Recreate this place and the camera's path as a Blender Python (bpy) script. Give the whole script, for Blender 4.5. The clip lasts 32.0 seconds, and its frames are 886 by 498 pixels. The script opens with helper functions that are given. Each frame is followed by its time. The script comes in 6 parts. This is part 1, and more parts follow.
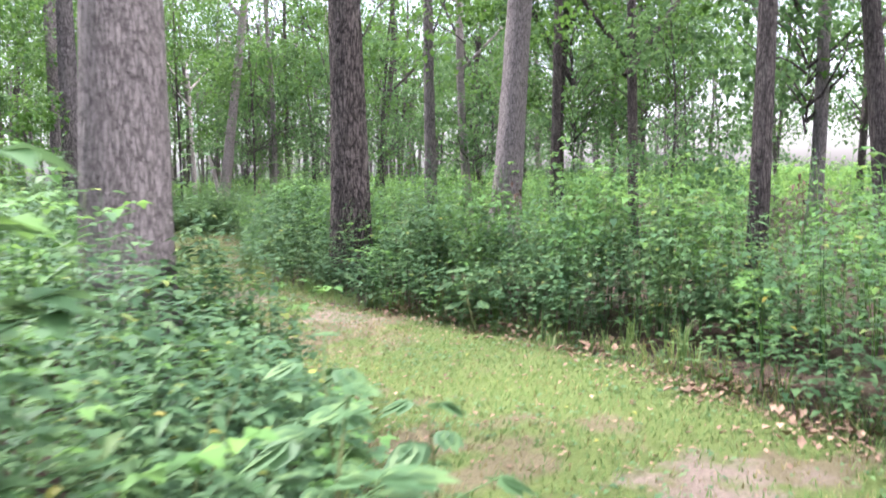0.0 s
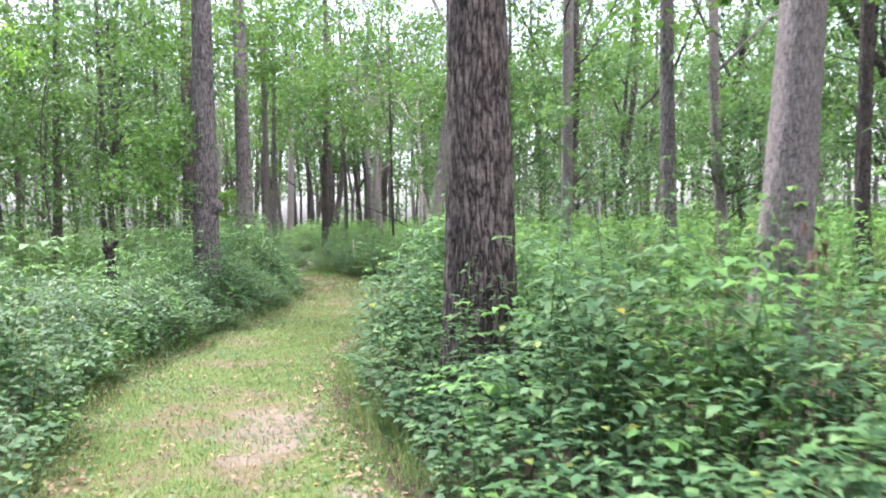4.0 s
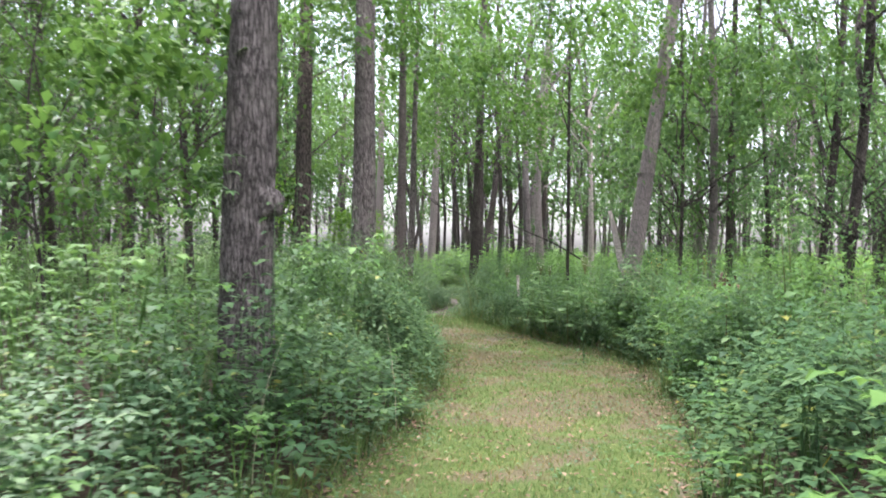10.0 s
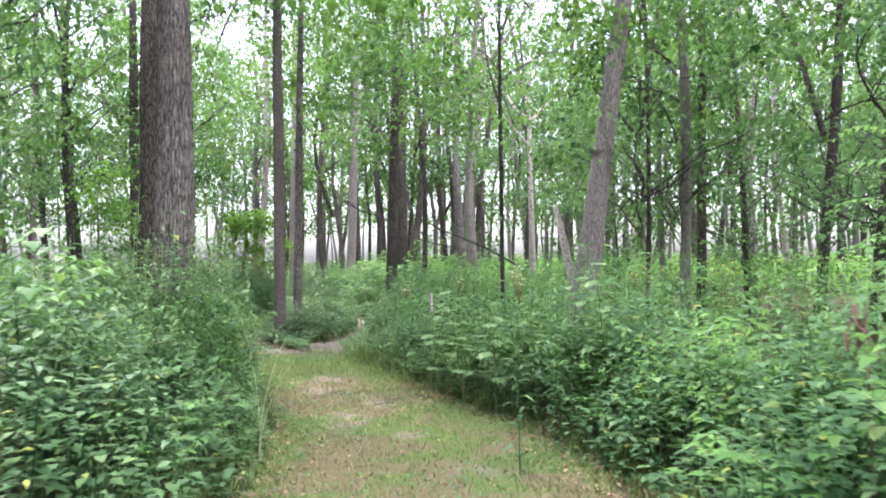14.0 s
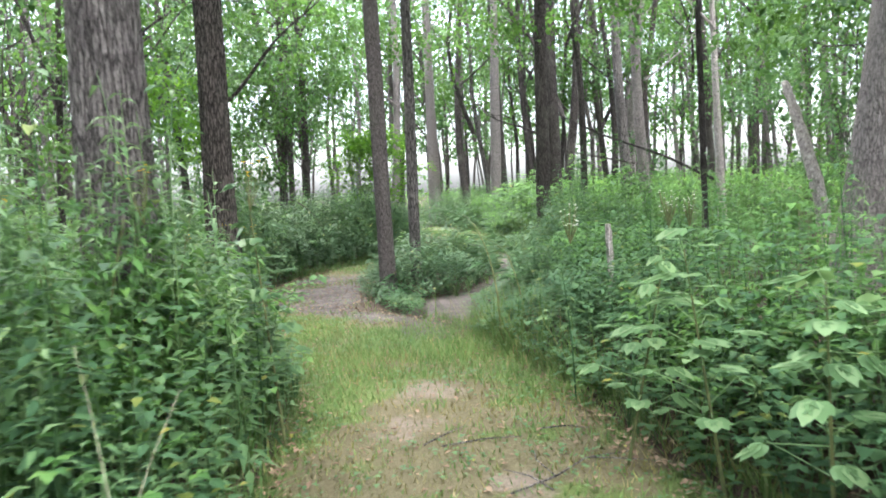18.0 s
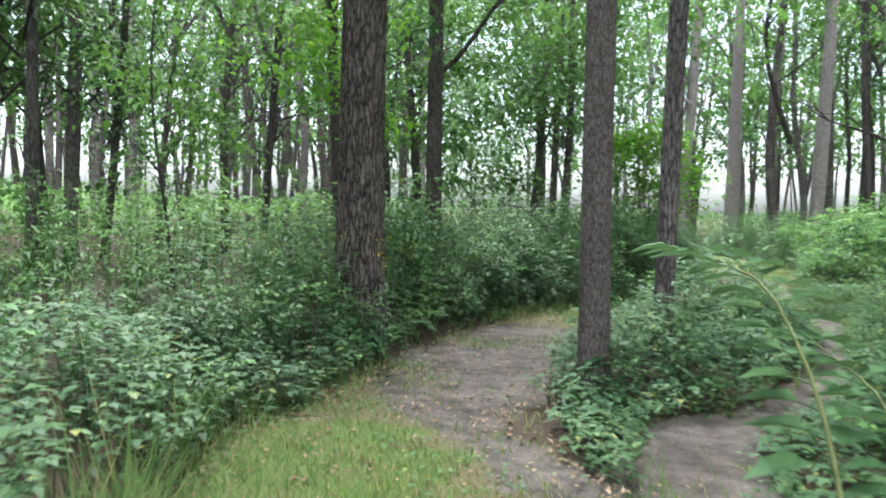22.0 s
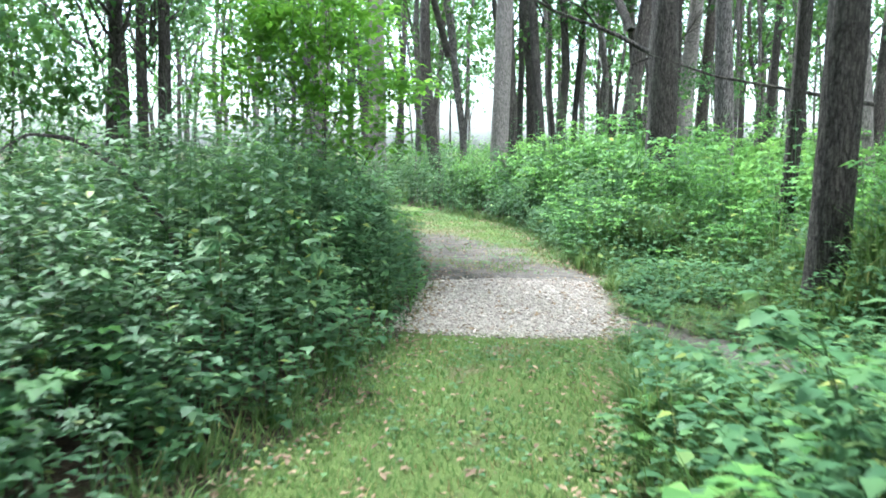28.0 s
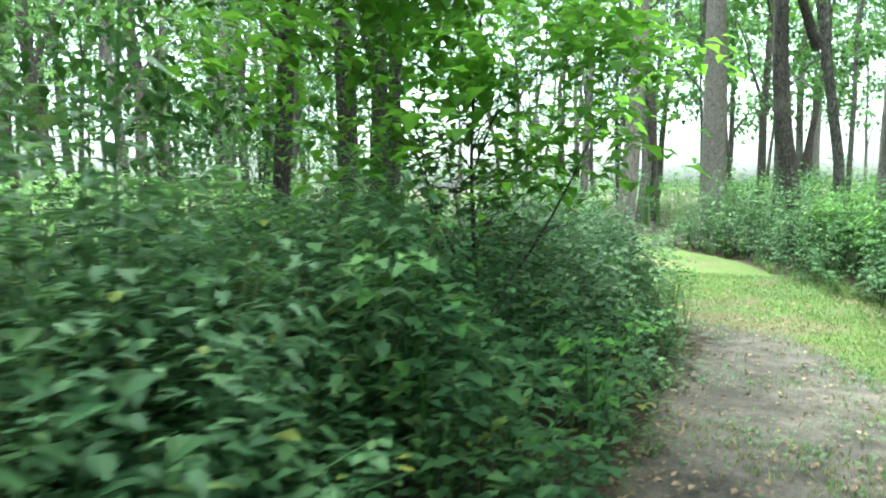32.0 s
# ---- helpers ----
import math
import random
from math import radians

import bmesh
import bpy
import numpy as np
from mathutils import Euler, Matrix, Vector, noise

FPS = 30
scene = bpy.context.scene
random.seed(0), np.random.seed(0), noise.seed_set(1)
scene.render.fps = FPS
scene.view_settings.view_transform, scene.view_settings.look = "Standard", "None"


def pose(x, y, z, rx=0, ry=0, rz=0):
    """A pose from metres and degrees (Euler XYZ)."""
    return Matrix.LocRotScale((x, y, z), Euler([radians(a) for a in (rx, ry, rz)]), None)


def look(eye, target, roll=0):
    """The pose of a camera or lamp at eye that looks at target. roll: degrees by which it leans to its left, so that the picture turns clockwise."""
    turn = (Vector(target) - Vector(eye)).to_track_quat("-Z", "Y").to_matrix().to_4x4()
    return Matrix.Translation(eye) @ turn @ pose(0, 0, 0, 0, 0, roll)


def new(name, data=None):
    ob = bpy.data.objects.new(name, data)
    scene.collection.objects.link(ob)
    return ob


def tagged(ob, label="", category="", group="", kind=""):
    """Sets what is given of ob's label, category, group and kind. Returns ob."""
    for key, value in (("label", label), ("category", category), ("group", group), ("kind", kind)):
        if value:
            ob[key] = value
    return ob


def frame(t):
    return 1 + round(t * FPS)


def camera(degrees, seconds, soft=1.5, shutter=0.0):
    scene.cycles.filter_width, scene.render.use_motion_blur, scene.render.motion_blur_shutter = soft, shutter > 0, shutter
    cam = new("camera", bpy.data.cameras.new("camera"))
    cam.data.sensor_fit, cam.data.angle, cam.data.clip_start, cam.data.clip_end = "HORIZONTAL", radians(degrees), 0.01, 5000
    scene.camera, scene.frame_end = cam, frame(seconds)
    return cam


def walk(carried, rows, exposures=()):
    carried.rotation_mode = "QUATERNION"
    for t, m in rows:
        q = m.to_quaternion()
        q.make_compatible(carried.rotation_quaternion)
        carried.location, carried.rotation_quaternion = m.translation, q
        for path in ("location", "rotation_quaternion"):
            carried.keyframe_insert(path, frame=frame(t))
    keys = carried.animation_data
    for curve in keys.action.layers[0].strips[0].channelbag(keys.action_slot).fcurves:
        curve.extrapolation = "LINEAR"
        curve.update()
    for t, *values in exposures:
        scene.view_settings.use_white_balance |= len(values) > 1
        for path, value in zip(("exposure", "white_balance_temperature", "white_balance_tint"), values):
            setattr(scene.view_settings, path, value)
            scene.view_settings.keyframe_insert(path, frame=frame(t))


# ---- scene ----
cam = camera(57.6, 32.0, soft=1.8, shutter=0.5)
PATH = [
    (0, (-2.323, -5.67, 1.469), (-1.618, -3.806, 1.307), -0.9),
    (0.5, (-1.863, -5.125, 1.47), (-1.159, -3.257, 1.344), 1.1),
    (1, (-1.423, -4.575, 1.469), (-0.858, -2.664, 1.301), -1.7),
    (1.5, (-1.023, -4.006, 1.468), (-0.436, -2.098, 1.354), -1.9),
    (2, (-0.695, -3.396, 1.467), (-0.345, -1.434, 1.304), -1.2),
    (2.5, (-0.475, -2.74, 1.466), (-0.259, -0.752, 1.421), -0.5),
    (4.5, (0.0, 0.0, 1.492), (-0.017, 1.999, 1.423), -1.1),
    (5, (-0.091, 0.663, 1.488), (-0.32, 2.647, 1.378), 0.1),
    (5.5, (-0.198, 1.348, 1.49), (-0.618, 3.302, 1.412), 0.9),
    (6, (-0.348, 2.026, 1.494), (-0.942, 3.936, 1.507), 0.0),
    (6.5, (-0.454, 2.755, 1.497), (-1.046, 4.664, 1.578), -0.5),
    (7, (-0.565, 3.479, 1.5), (-1.264, 5.352, 1.556), -0.7),
    (7.5, (-0.688, 4.214, 1.502), (-1.403, 6.078, 1.615), -0.3),
    (8, (-0.817, 4.908, 1.509), (-1.556, 6.764, 1.602), -0.8),
    (8.5, (-0.986, 5.577, 1.508), (-1.62, 7.471, 1.623), -0.5),
    (9, (-1.061, 6.3, 1.508), (-1.551, 8.236, 1.611), -0.3),
    (9.5, (-1.103, 6.958, 1.506), (-1.484, 8.92, 1.572), 0.8),
    (10, (-1.12, 7.628, 1.506), (-1.371, 9.612, 1.524), 1.1),
    (10.5, (-1.135, 8.316, 1.515), (-1.385, 10.3, 1.493), -0.4),
    (11, (-1.128, 9.003, 1.523), (-1.323, 10.993, 1.485), -0.7),
    (11.5, (-1.132, 9.686, 1.525), (-1.329, 11.674, 1.431), -0.9),
    (12, (-1.116, 10.376, 1.53), (-1.325, 12.363, 1.432), -0.8),
    (12.5, (-0.98, 11.081, 1.542), (-1.121, 13.075, 1.492), 0.4),
    (13, (-0.836, 11.764, 1.556), (-0.985, 13.758, 1.567), -0.4),
    (13.5, (-0.74, 12.46, 1.568), (-0.859, 14.456, 1.616), -0.5),
    (15.5, (-1.088, 15.078, 1.565), (-1.146, 17.077, 1.555), 1.6),
    (16, (-1.121, 15.672, 1.558), (-0.996, 17.668, 1.536), -0.4),
    (16.5, (-1.173, 16.273, 1.544), (-1.186, 18.272, 1.47), -1.1),
    (17, (-1.223, 16.907, 1.527), (-1.362, 18.901, 1.448), -1.8),
    (17.5, (-1.286, 17.611, 1.513), (-1.653, 19.574, 1.407), -1.9),
    (18, (-1.374, 18.307, 1.488), (-1.862, 20.242, 1.351), -2.9),
    (18.5, (-1.458, 18.977, 1.463), (-1.983, 20.9, 1.295), -1.9),
    (19, (-1.585, 19.633, 1.437), (-2.208, 21.523, 1.239), -0.6),
    (19.5, (-1.706, 20.341, 1.426), (-2.296, 22.247, 1.283), -1.0),
    (20, (-1.809, 21.044, 1.434), (-2.455, 22.936, 1.374), 0.5),
    (20.5, (-1.971, 21.743, 1.442), (-2.814, 23.556, 1.448), 1.0),
    (21, (-2.132, 22.418, 1.441), (-3.16, 24.133, 1.428), 1.4),
    (21.5, (-2.312, 23.065, 1.43), (-3.417, 24.726, 1.298), 1.3),
    (22, (-2.523, 23.715, 1.428), (-3.656, 25.36, 1.332), 1.5),
    (22.5, (-2.829, 24.324, 1.424), (-4.067, 25.889, 1.305), 2.0),
    (23, (-3.195, 24.908, 1.422), (-4.407, 26.497, 1.323), 0.7),
    (23.5, (-3.604, 25.481, 1.422), (-4.772, 27.098, 1.278), 1.0),
    (24, (-4.043, 26.067, 1.421), (-5.067, 27.775, 1.235), 0.7),
    (24.5, (-4.411, 26.643, 1.429), (-5.317, 28.425, 1.374), -4.2),
    (25, (-4.834, 27.219, 1.409), (-5.746, 28.996, 1.306), -4.1),
    (25.5, (-5.165, 27.839, 1.414), (-5.821, 29.724, 1.287), -2.0),
    (26, (-5.502, 28.465, 1.418), (-6.087, 30.36, 1.154), -1.9),
    (26.5, (-5.867, 29.061, 1.42), (-6.193, 31.022, 1.197), -0.7),
    (28.5, (-6.366, 31.684, 1.448), (-6.585, 33.657, 1.204), 0.2),
    (29, (-6.415, 32.412, 1.464), (-6.711, 34.386, 1.337), -1.1),
    (29.5, (-6.427, 33.121, 1.481), (-7.001, 35.036, 1.437), -0.1),
    (30, (-6.468, 33.845, 1.464), (-7.237, 35.686, 1.325), 0.2),
    (30.5, (-6.457, 34.559, 1.452), (-7.347, 36.346, 1.333), -0.6),
    (31, (-6.458, 35.228, 1.432), (-7.442, 36.964, 1.296), -0.4),
    (31.5, (-6.398, 35.959, 1.427), (-7.424, 37.667, 1.256), -1.3),
    (32, (-6.331, 36.666, 1.429), (-7.403, 38.348, 1.275), -0.3),
]
walk(cam, [(t, look(eye, target, roll)) for t, eye, target, roll in PATH], exposures=[(0, 2.75, 6150, 25), (1, 2.8, 6100, 26), (2, 2.85, 6100, 21), (5, 2.98, 6350, 22), (6, 2.9, 6700, 15), (7, 2.4, 6850, 10), (9, 2.66, 6400, 20), (10, 2.7, 6350, 20), (11, 2.85, 6500, 19), (12, 3.05, 6600, 18), (13, 3.1, 6300, 17), (16, 3.05, 6150, 25), (17.5, 3.1, 6150, 13), (19, 3.05, 6250, 12), (20, 2.9, 6300, 13), (21, 2.7, 6400, 13), (22, 2.8, 6050, 7), (23, 2.8, 6000, 9), (24, 2.85, 6050, 14), (25, 3.15, 5750, 20), (26, 3.15, 5850, 8), (27, 3.0, 5800, 3), (28.5, 3.42, 5650, -1), (29.3, 3.36, 5650, -4), (30, 3.04, 5750, -12), (31, 3.13, 5950, -19), (32, 3.28, 6050, -14)])

# ---- light: a bright veiled summer sky above the wood ----
world = bpy.data.worlds.new("world")
scene.world = world
world.use_nodes = True
wn = world.node_tree
sky = wn.nodes.new("ShaderNodeTexSky")
sky.sky_type = 'NISHITA'
sky.sun_disc = False
sky.sun_elevation = radians(52)
sky.sun_rotation = radians(138)
sky.air_density = 1.0
sky.dust_density = 4.0
sky.ozone_density = 1.0
veil = wn.nodes.new("ShaderNodeHueSaturation")
veil.inputs["Saturation"].default_value = 0.5
wn.links.new(sky.outputs[0], veil.inputs["Color"])
wn.links.new(veil.outputs[0], wn.nodes["Background"].inputs[0])
wn.nodes["Background"].inputs[1].default_value = 0.124
sun_data = bpy.data.lights.new("sun", 'SUN')
sun_data.energy = 2.8
sun_data.angle = radians(17)
sun_data.color = (1.0, 0.96, 0.9)
sun = new("sun", sun_data)
sun.rotation_euler = Euler((radians(38), 0, radians(222)))


# ---- materials ----
def nodes_of(name):
    m = bpy.data.materials.new(name)
    m.use_nodes = True
    nt = m.node_tree
    return m, nt, nt.nodes["Principled BSDF"], nt.nodes["Material Output"]


def ramp_node(nt, stops):
    r = nt.nodes.new("ShaderNodeValToRGB")
    els = r.color_ramp.elements
    while len(els) < len(stops):
        els.new(0.5)
    for e, (p, c) in zip(els, stops):
        e.position, e.color = p, (*c, 1)
    return r


def noise_node(nt, vec, scale, detail=4.0, rough=0.6):
    n = nt.nodes.new("ShaderNodeTexNoise")
    n.inputs["Scale"].default_value = scale
    n.inputs["Detail"].default_value = detail
    n.inputs["Roughness"].default_value = rough
    if vec is not None:
        nt.links.new(vec, n.inputs["Vector"])
    return n


def scaled_coords(nt, s):
    tc = nt.nodes.new("ShaderNodeTexCoord")
    mp = nt.nodes.new("ShaderNodeMapping")
    mp.inputs["Scale"].default_value = s
    nt.links.new(tc.outputs["Object"], mp.inputs["Vector"])
    return mp.outputs["Vector"]


def mix_colour(nt, fac, a, b, mode='MIX'):
    m = nt.nodes.new("ShaderNodeMix")
    m.data_type, m.blend_type = 'RGBA', mode
    for i, v in ((0, fac), (6, a), (7, b)):
        if isinstance(v, bpy.types.NodeSocket):
            nt.links.new(v, m.inputs[i])
        else:
            m.inputs[i].default_value = v if i == 0 else (*v, 1)
    return m.outputs[2]


def leaf_material(name, stops, trans=(0.17, 0.30, 0.11), share=0.42, rough=0.68, gloss=0.15):
    """Thin leaves: a waxy upper side and light that passes through."""
    m, nt, p, out = nodes_of(name)
    geo = nt.nodes.new("ShaderNodeNewGeometry")
    r = ramp_node(nt, stops)
    nt.links.new(geo.outputs["Random Per Island"], r.inputs[0])
    n = noise_node(nt, scaled_coords(nt, (1, 1, 1)), 0.9, 3)
    patch = ramp_node(nt, [(0.28, (0.62, 0.70, 0.72)), (0.5, (1.0, 1.0, 1.0)), (0.72, (1.26, 1.17, 0.96))])
    nt.links.new(n.outputs[0], patch.inputs[0])
    col = mix_colour(nt, 1.0, r.outputs[0], patch.outputs[0], 'MULTIPLY')
    nt.links.new(col, p.inputs["Base Color"])
    p.inputs["Roughness"].default_value = rough
    p.inputs["Specular IOR Level"].default_value = gloss
    tr = nt.nodes.new("ShaderNodeBsdfTranslucent")
    tcol = mix_colour(nt, 0.55, col, trans)
    nt.links.new(tcol, tr.inputs[0])
    mx = nt.nodes.new("ShaderNodeMixShader")
    mx.inputs[0].default_value = share
    nt.links.new(p.outputs[0], mx.inputs[1])
    nt.links.new(tr.outputs[0], mx.inputs[2])
    nt.links.new(mx.outputs[0], out.inputs[0])
    return m


def bark_material(name, dark, mid, light, ridges=22.0, lichen=0.25, deep=0.3, long=0.17):
    """Bark with meandering upright furrows between long plates, fine cracks and patches of lichen; ridges is their number per metre."""
    m, nt, p, out = nodes_of(name)
    v = scaled_coords(nt, (ridges, ridges, ridges * long))
    sway = noise_node(nt, v, 0.55, 3, 0.5)
    shift = nt.nodes.new("ShaderNodeVectorMath")
    shift.operation = 'MULTIPLY_ADD'
    nt.links.new(sway.outputs["Color"], shift.inputs[0])
    shift.inputs[1].default_value = (1.9, 1.9, 1.4)
    nt.links.new(v, shift.inputs[2])
    plates = nt.nodes.new("ShaderNodeTexVoronoi")
    plates.feature = 'DISTANCE_TO_EDGE'
    plates.inputs["Scale"].default_value = 1.0
    nt.links.new(shift.outputs[0], plates.inputs["Vector"])
    fine = noise_node(nt, scaled_coords(nt, (ridges * 3, ridges * 3, ridges * 0.9)), 1.0, 6, 0.7)
    blocks = noise_node(nt, scaled_coords(nt, (ridges * 0.9, ridges * 0.9, ridges * 0.75)), 1.0, 3, 0.55)
    patch = noise_node(nt, scaled_coords(nt, (1, 1, 0.4)), 2.2, 4)
    blend = nt.nodes.new("ShaderNodeMix")
    blend.inputs[0].default_value = 0.4
    nt.links.new(fine.outputs[0], blend.inputs[2])
    nt.links.new(blocks.outputs[0], blend.inputs[3])
    r = ramp_node(nt, [(0.36, dark), (0.5, mid), (0.64, light)])
    nt.links.new(blend.outputs[0], r.inputs[0])
    # Furrow colour is darkened too, as bark tone and shade between the plates.
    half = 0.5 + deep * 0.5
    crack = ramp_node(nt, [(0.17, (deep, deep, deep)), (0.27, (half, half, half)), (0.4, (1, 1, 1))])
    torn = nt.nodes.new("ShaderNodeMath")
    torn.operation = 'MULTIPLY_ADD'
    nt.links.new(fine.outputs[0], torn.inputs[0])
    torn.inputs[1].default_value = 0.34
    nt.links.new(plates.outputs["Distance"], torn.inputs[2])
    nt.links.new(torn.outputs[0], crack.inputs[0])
    cross = ramp_node(nt, [(0.34, (0.5, 0.5, 0.5)), (0.42, (1, 1, 1))])
    nt.links.new(blocks.outputs[0], cross.inputs[0])
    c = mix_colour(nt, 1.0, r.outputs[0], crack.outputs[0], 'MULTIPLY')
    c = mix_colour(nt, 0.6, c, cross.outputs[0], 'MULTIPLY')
    blotch = ramp_node(nt, [(0.52, (0, 0, 0)), (0.68, (1, 1, 1))])
    nt.links.new(patch.outputs[0], blotch.inputs[0])
    amount = nt.nodes.new("ShaderNodeMath")
    amount.operation = 'MULTIPLY'
    nt.links.new(blotch.outputs[0], amount.inputs[0])
    amount.inputs[1].default_value = lichen
    c2 = mix_colour(nt, amount.outputs[0], c, (0.27, 0.27, 0.24))
    tone = nt.nodes.new("ShaderNodeObjectInfo")
    tr = ramp_node(nt, [(0.0, (0.8, 0.8, 0.8)), (1.0, (1.15, 1.12, 1.1))])
    nt.links.new(tone.outputs["Random"], tr.inputs[0])
    c3 = mix_colour(nt, 1.0, c2, tr.outputs[0], 'MULTIPLY')
    nt.links.new(c3, p.inputs["Base Color"])
    p.inputs["Roughness"].default_value = 0.88
    p.inputs["Specular IOR Level"].default_value = 0.2
    b = nt.nodes.new("ShaderNodeBump")
    b.inputs["Strength"].default_value = 1.0
    b.inputs["Distance"].default_value = 0.03
    mh = nt.nodes.new("ShaderNodeMath")
    mh.operation = 'MULTIPLY_ADD'
    nt.links.new(crack.outputs[0], mh.inputs[0])
    mh.inputs[1].default_value = 0.9
    nt.links.new(fine.outputs[0], mh.inputs[2])
    nt.links.new(mh.outputs[0], b.inputs["Height"])
    nt.links.new(b.outputs[0], p.inputs["Normal"])
    return m


def plain_material(name, stops, scale=8.0, rough=0.85, bump=0.4):
    m, nt, p, out = nodes_of(name)
    n = noise_node(nt, scaled_coords(nt, (1, 1, 1)), scale, 6)
    r = ramp_node(nt, stops)
    nt.links.new(n.outputs[0], r.inputs[0])
    geo = nt.nodes.new("ShaderNodeNewGeometry")
    var = ramp_node(nt, [(0.0, (0.7, 0.7, 0.7)), (1.0, (1.25, 1.25, 1.25))])
    nt.links.new(geo.outputs["Random Per Island"], var.inputs[0])
    nt.links.new(mix_colour(nt, 1.0, r.outputs[0], var.outputs[0], 'MULTIPLY'), p.inputs["Base Color"])
    p.inputs["Roughness"].default_value = rough
    p.inputs["Specular IOR Level"].default_value = 0.3
    b = nt.nodes.new("ShaderNodeBump")
    b.inputs["Strength"].default_value = bump
    b.inputs["Distance"].default_value = 0.01
    nt.links.new(n.outputs[0], b.inputs["Height"])
    nt.links.new(b.outputs[0], p.inputs["Normal"])
    return m


LEAF_HERB = leaf_material("herb_leaf", [(0.0, (0.027, 0.069, 0.031)), (0.5, (0.046, 0.106, 0.048)), (0.95, (0.073, 0.143, 0.056)), (1.0, (0.183, 0.211, 0.042))], share=0.27, rough=0.56, gloss=0.14)
LEAF_BRAMBLE = leaf_material("bramble_leaf", [(0.0, (0.033, 0.081, 0.037)), (0.6, (0.062, 0.128, 0.055)), (0.97, (0.098, 0.171, 0.068)), (1.0, (0.253, 0.232, 0.042))], share=0.27, rough=0.56, gloss=0.14)
LEAF_TALL = leaf_material("tall_herb_leaf", [(0.0, (0.032, 0.076, 0.033)), (0.6, (0.055, 0.116, 0.051)), (1.0, (0.092, 0.155, 0.063))], share=0.27, rough=0.56, gloss=0.14)
# Pale shrub and cane leaves, lightened further for light reaching open undergrowth.
LEAF_LIT = leaf_material("lit_shrub_leaf", [(0.0, (0.060, 0.155, 0.036)), (0.6, (0.105, 0.240, 0.056)), (1.0, (0.17, 0.32, 0.075))], trans=(0.28, 0.47, 0.11), share=0.38)
LEAF_CANE = leaf_material("cane_leaf", [(0.0, (0.052, 0.130, 0.042)), (0.6, (0.082, 0.184, 0.052)), (1.0, (0.122, 0.235, 0.064))], trans=(0.22, 0.39, 0.09), share=0.34, rough=0.56, gloss=0.14)
# Pale herb leaves, also lightened to offset shade from the boughs overhead.
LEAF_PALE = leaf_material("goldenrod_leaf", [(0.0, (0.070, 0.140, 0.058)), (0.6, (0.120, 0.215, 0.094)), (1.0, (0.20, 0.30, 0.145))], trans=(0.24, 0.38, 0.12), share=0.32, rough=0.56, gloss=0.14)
LEAF_CANOPY = leaf_material("canopy_leaf", [(0.0, (0.020, 0.058, 0.017)), (0.6, (0.040, 0.103, 0.027)), (1.0, (0.080, 0.165, 0.040))], trans=(0.18, 0.34, 0.065), share=0.32)
LEAF_YOUNG = leaf_material("young_leaf", [(0.0, (0.060, 0.150, 0.022)), (0.6, (0.085, 0.200, 0.030)), (1.0, (0.13, 0.25, 0.04))], trans=(0.25, 0.49, 0.05), share=0.5)
# Paler than the canopy leaf to mimic backlight and haze deeper in the wood.
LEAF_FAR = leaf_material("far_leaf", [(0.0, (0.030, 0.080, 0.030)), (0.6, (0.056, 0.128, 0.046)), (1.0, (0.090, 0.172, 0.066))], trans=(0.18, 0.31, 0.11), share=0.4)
GRASS = leaf_material("mown_grass", [(0.0, (0.054, 0.112, 0.032)), (0.55, (0.092, 0.162, 0.050)), (0.9, (0.145, 0.195, 0.075)), (1.0, (0.25, 0.22, 0.10))], trans=(0.22, 0.32, 0.10), share=0.3, rough=0.65)
GRASS_DRY = leaf_material("parched_grass", [(0.0, (0.115, 0.115, 0.042)), (0.6, (0.155, 0.142, 0.066)), (1.0, (0.26, 0.225, 0.135))], trans=(0.3, 0.26, 0.12), share=0.25, rough=0.75)
SEDGE = leaf_material("sedge_blade", [(0.0, (0.06, 0.12, 0.03)), (0.7, (0.10, 0.17, 0.05)), (1.0, (0.22, 0.23, 0.09))], share=0.35, rough=0.5)
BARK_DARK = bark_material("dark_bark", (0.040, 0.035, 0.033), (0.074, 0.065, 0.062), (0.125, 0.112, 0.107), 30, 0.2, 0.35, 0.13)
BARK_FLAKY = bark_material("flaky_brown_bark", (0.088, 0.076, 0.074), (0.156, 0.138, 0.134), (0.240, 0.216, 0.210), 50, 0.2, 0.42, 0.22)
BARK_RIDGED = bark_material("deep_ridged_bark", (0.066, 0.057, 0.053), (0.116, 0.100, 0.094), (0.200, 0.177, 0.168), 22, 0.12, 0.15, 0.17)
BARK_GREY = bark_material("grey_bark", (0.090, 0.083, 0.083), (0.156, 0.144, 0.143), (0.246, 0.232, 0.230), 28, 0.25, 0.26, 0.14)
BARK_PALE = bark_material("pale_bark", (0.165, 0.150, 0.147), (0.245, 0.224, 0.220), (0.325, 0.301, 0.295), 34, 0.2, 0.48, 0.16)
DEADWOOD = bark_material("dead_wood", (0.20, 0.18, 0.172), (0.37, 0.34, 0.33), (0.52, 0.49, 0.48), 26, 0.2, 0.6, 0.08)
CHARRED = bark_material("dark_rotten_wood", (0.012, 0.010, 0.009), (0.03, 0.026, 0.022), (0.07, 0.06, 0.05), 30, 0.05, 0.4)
LITTER = plain_material("dry_leaves", [(0.3, (0.11, 0.070, 0.045)), (0.55, (0.21, 0.145, 0.095)), (0.8, (0.32, 0.245, 0.175))], 6.0)
WITHERED = plain_material("withered_leaves", [(0.3, (0.035, 0.022, 0.016)), (0.55, (0.085, 0.052, 0.036)), (0.8, (0.14, 0.09, 0.065))], 6.0)
STEM = plain_material("plant_stem", [(0.3, (0.05, 0.07, 0.025)), (0.7, (0.12, 0.13, 0.05))], 12.0)
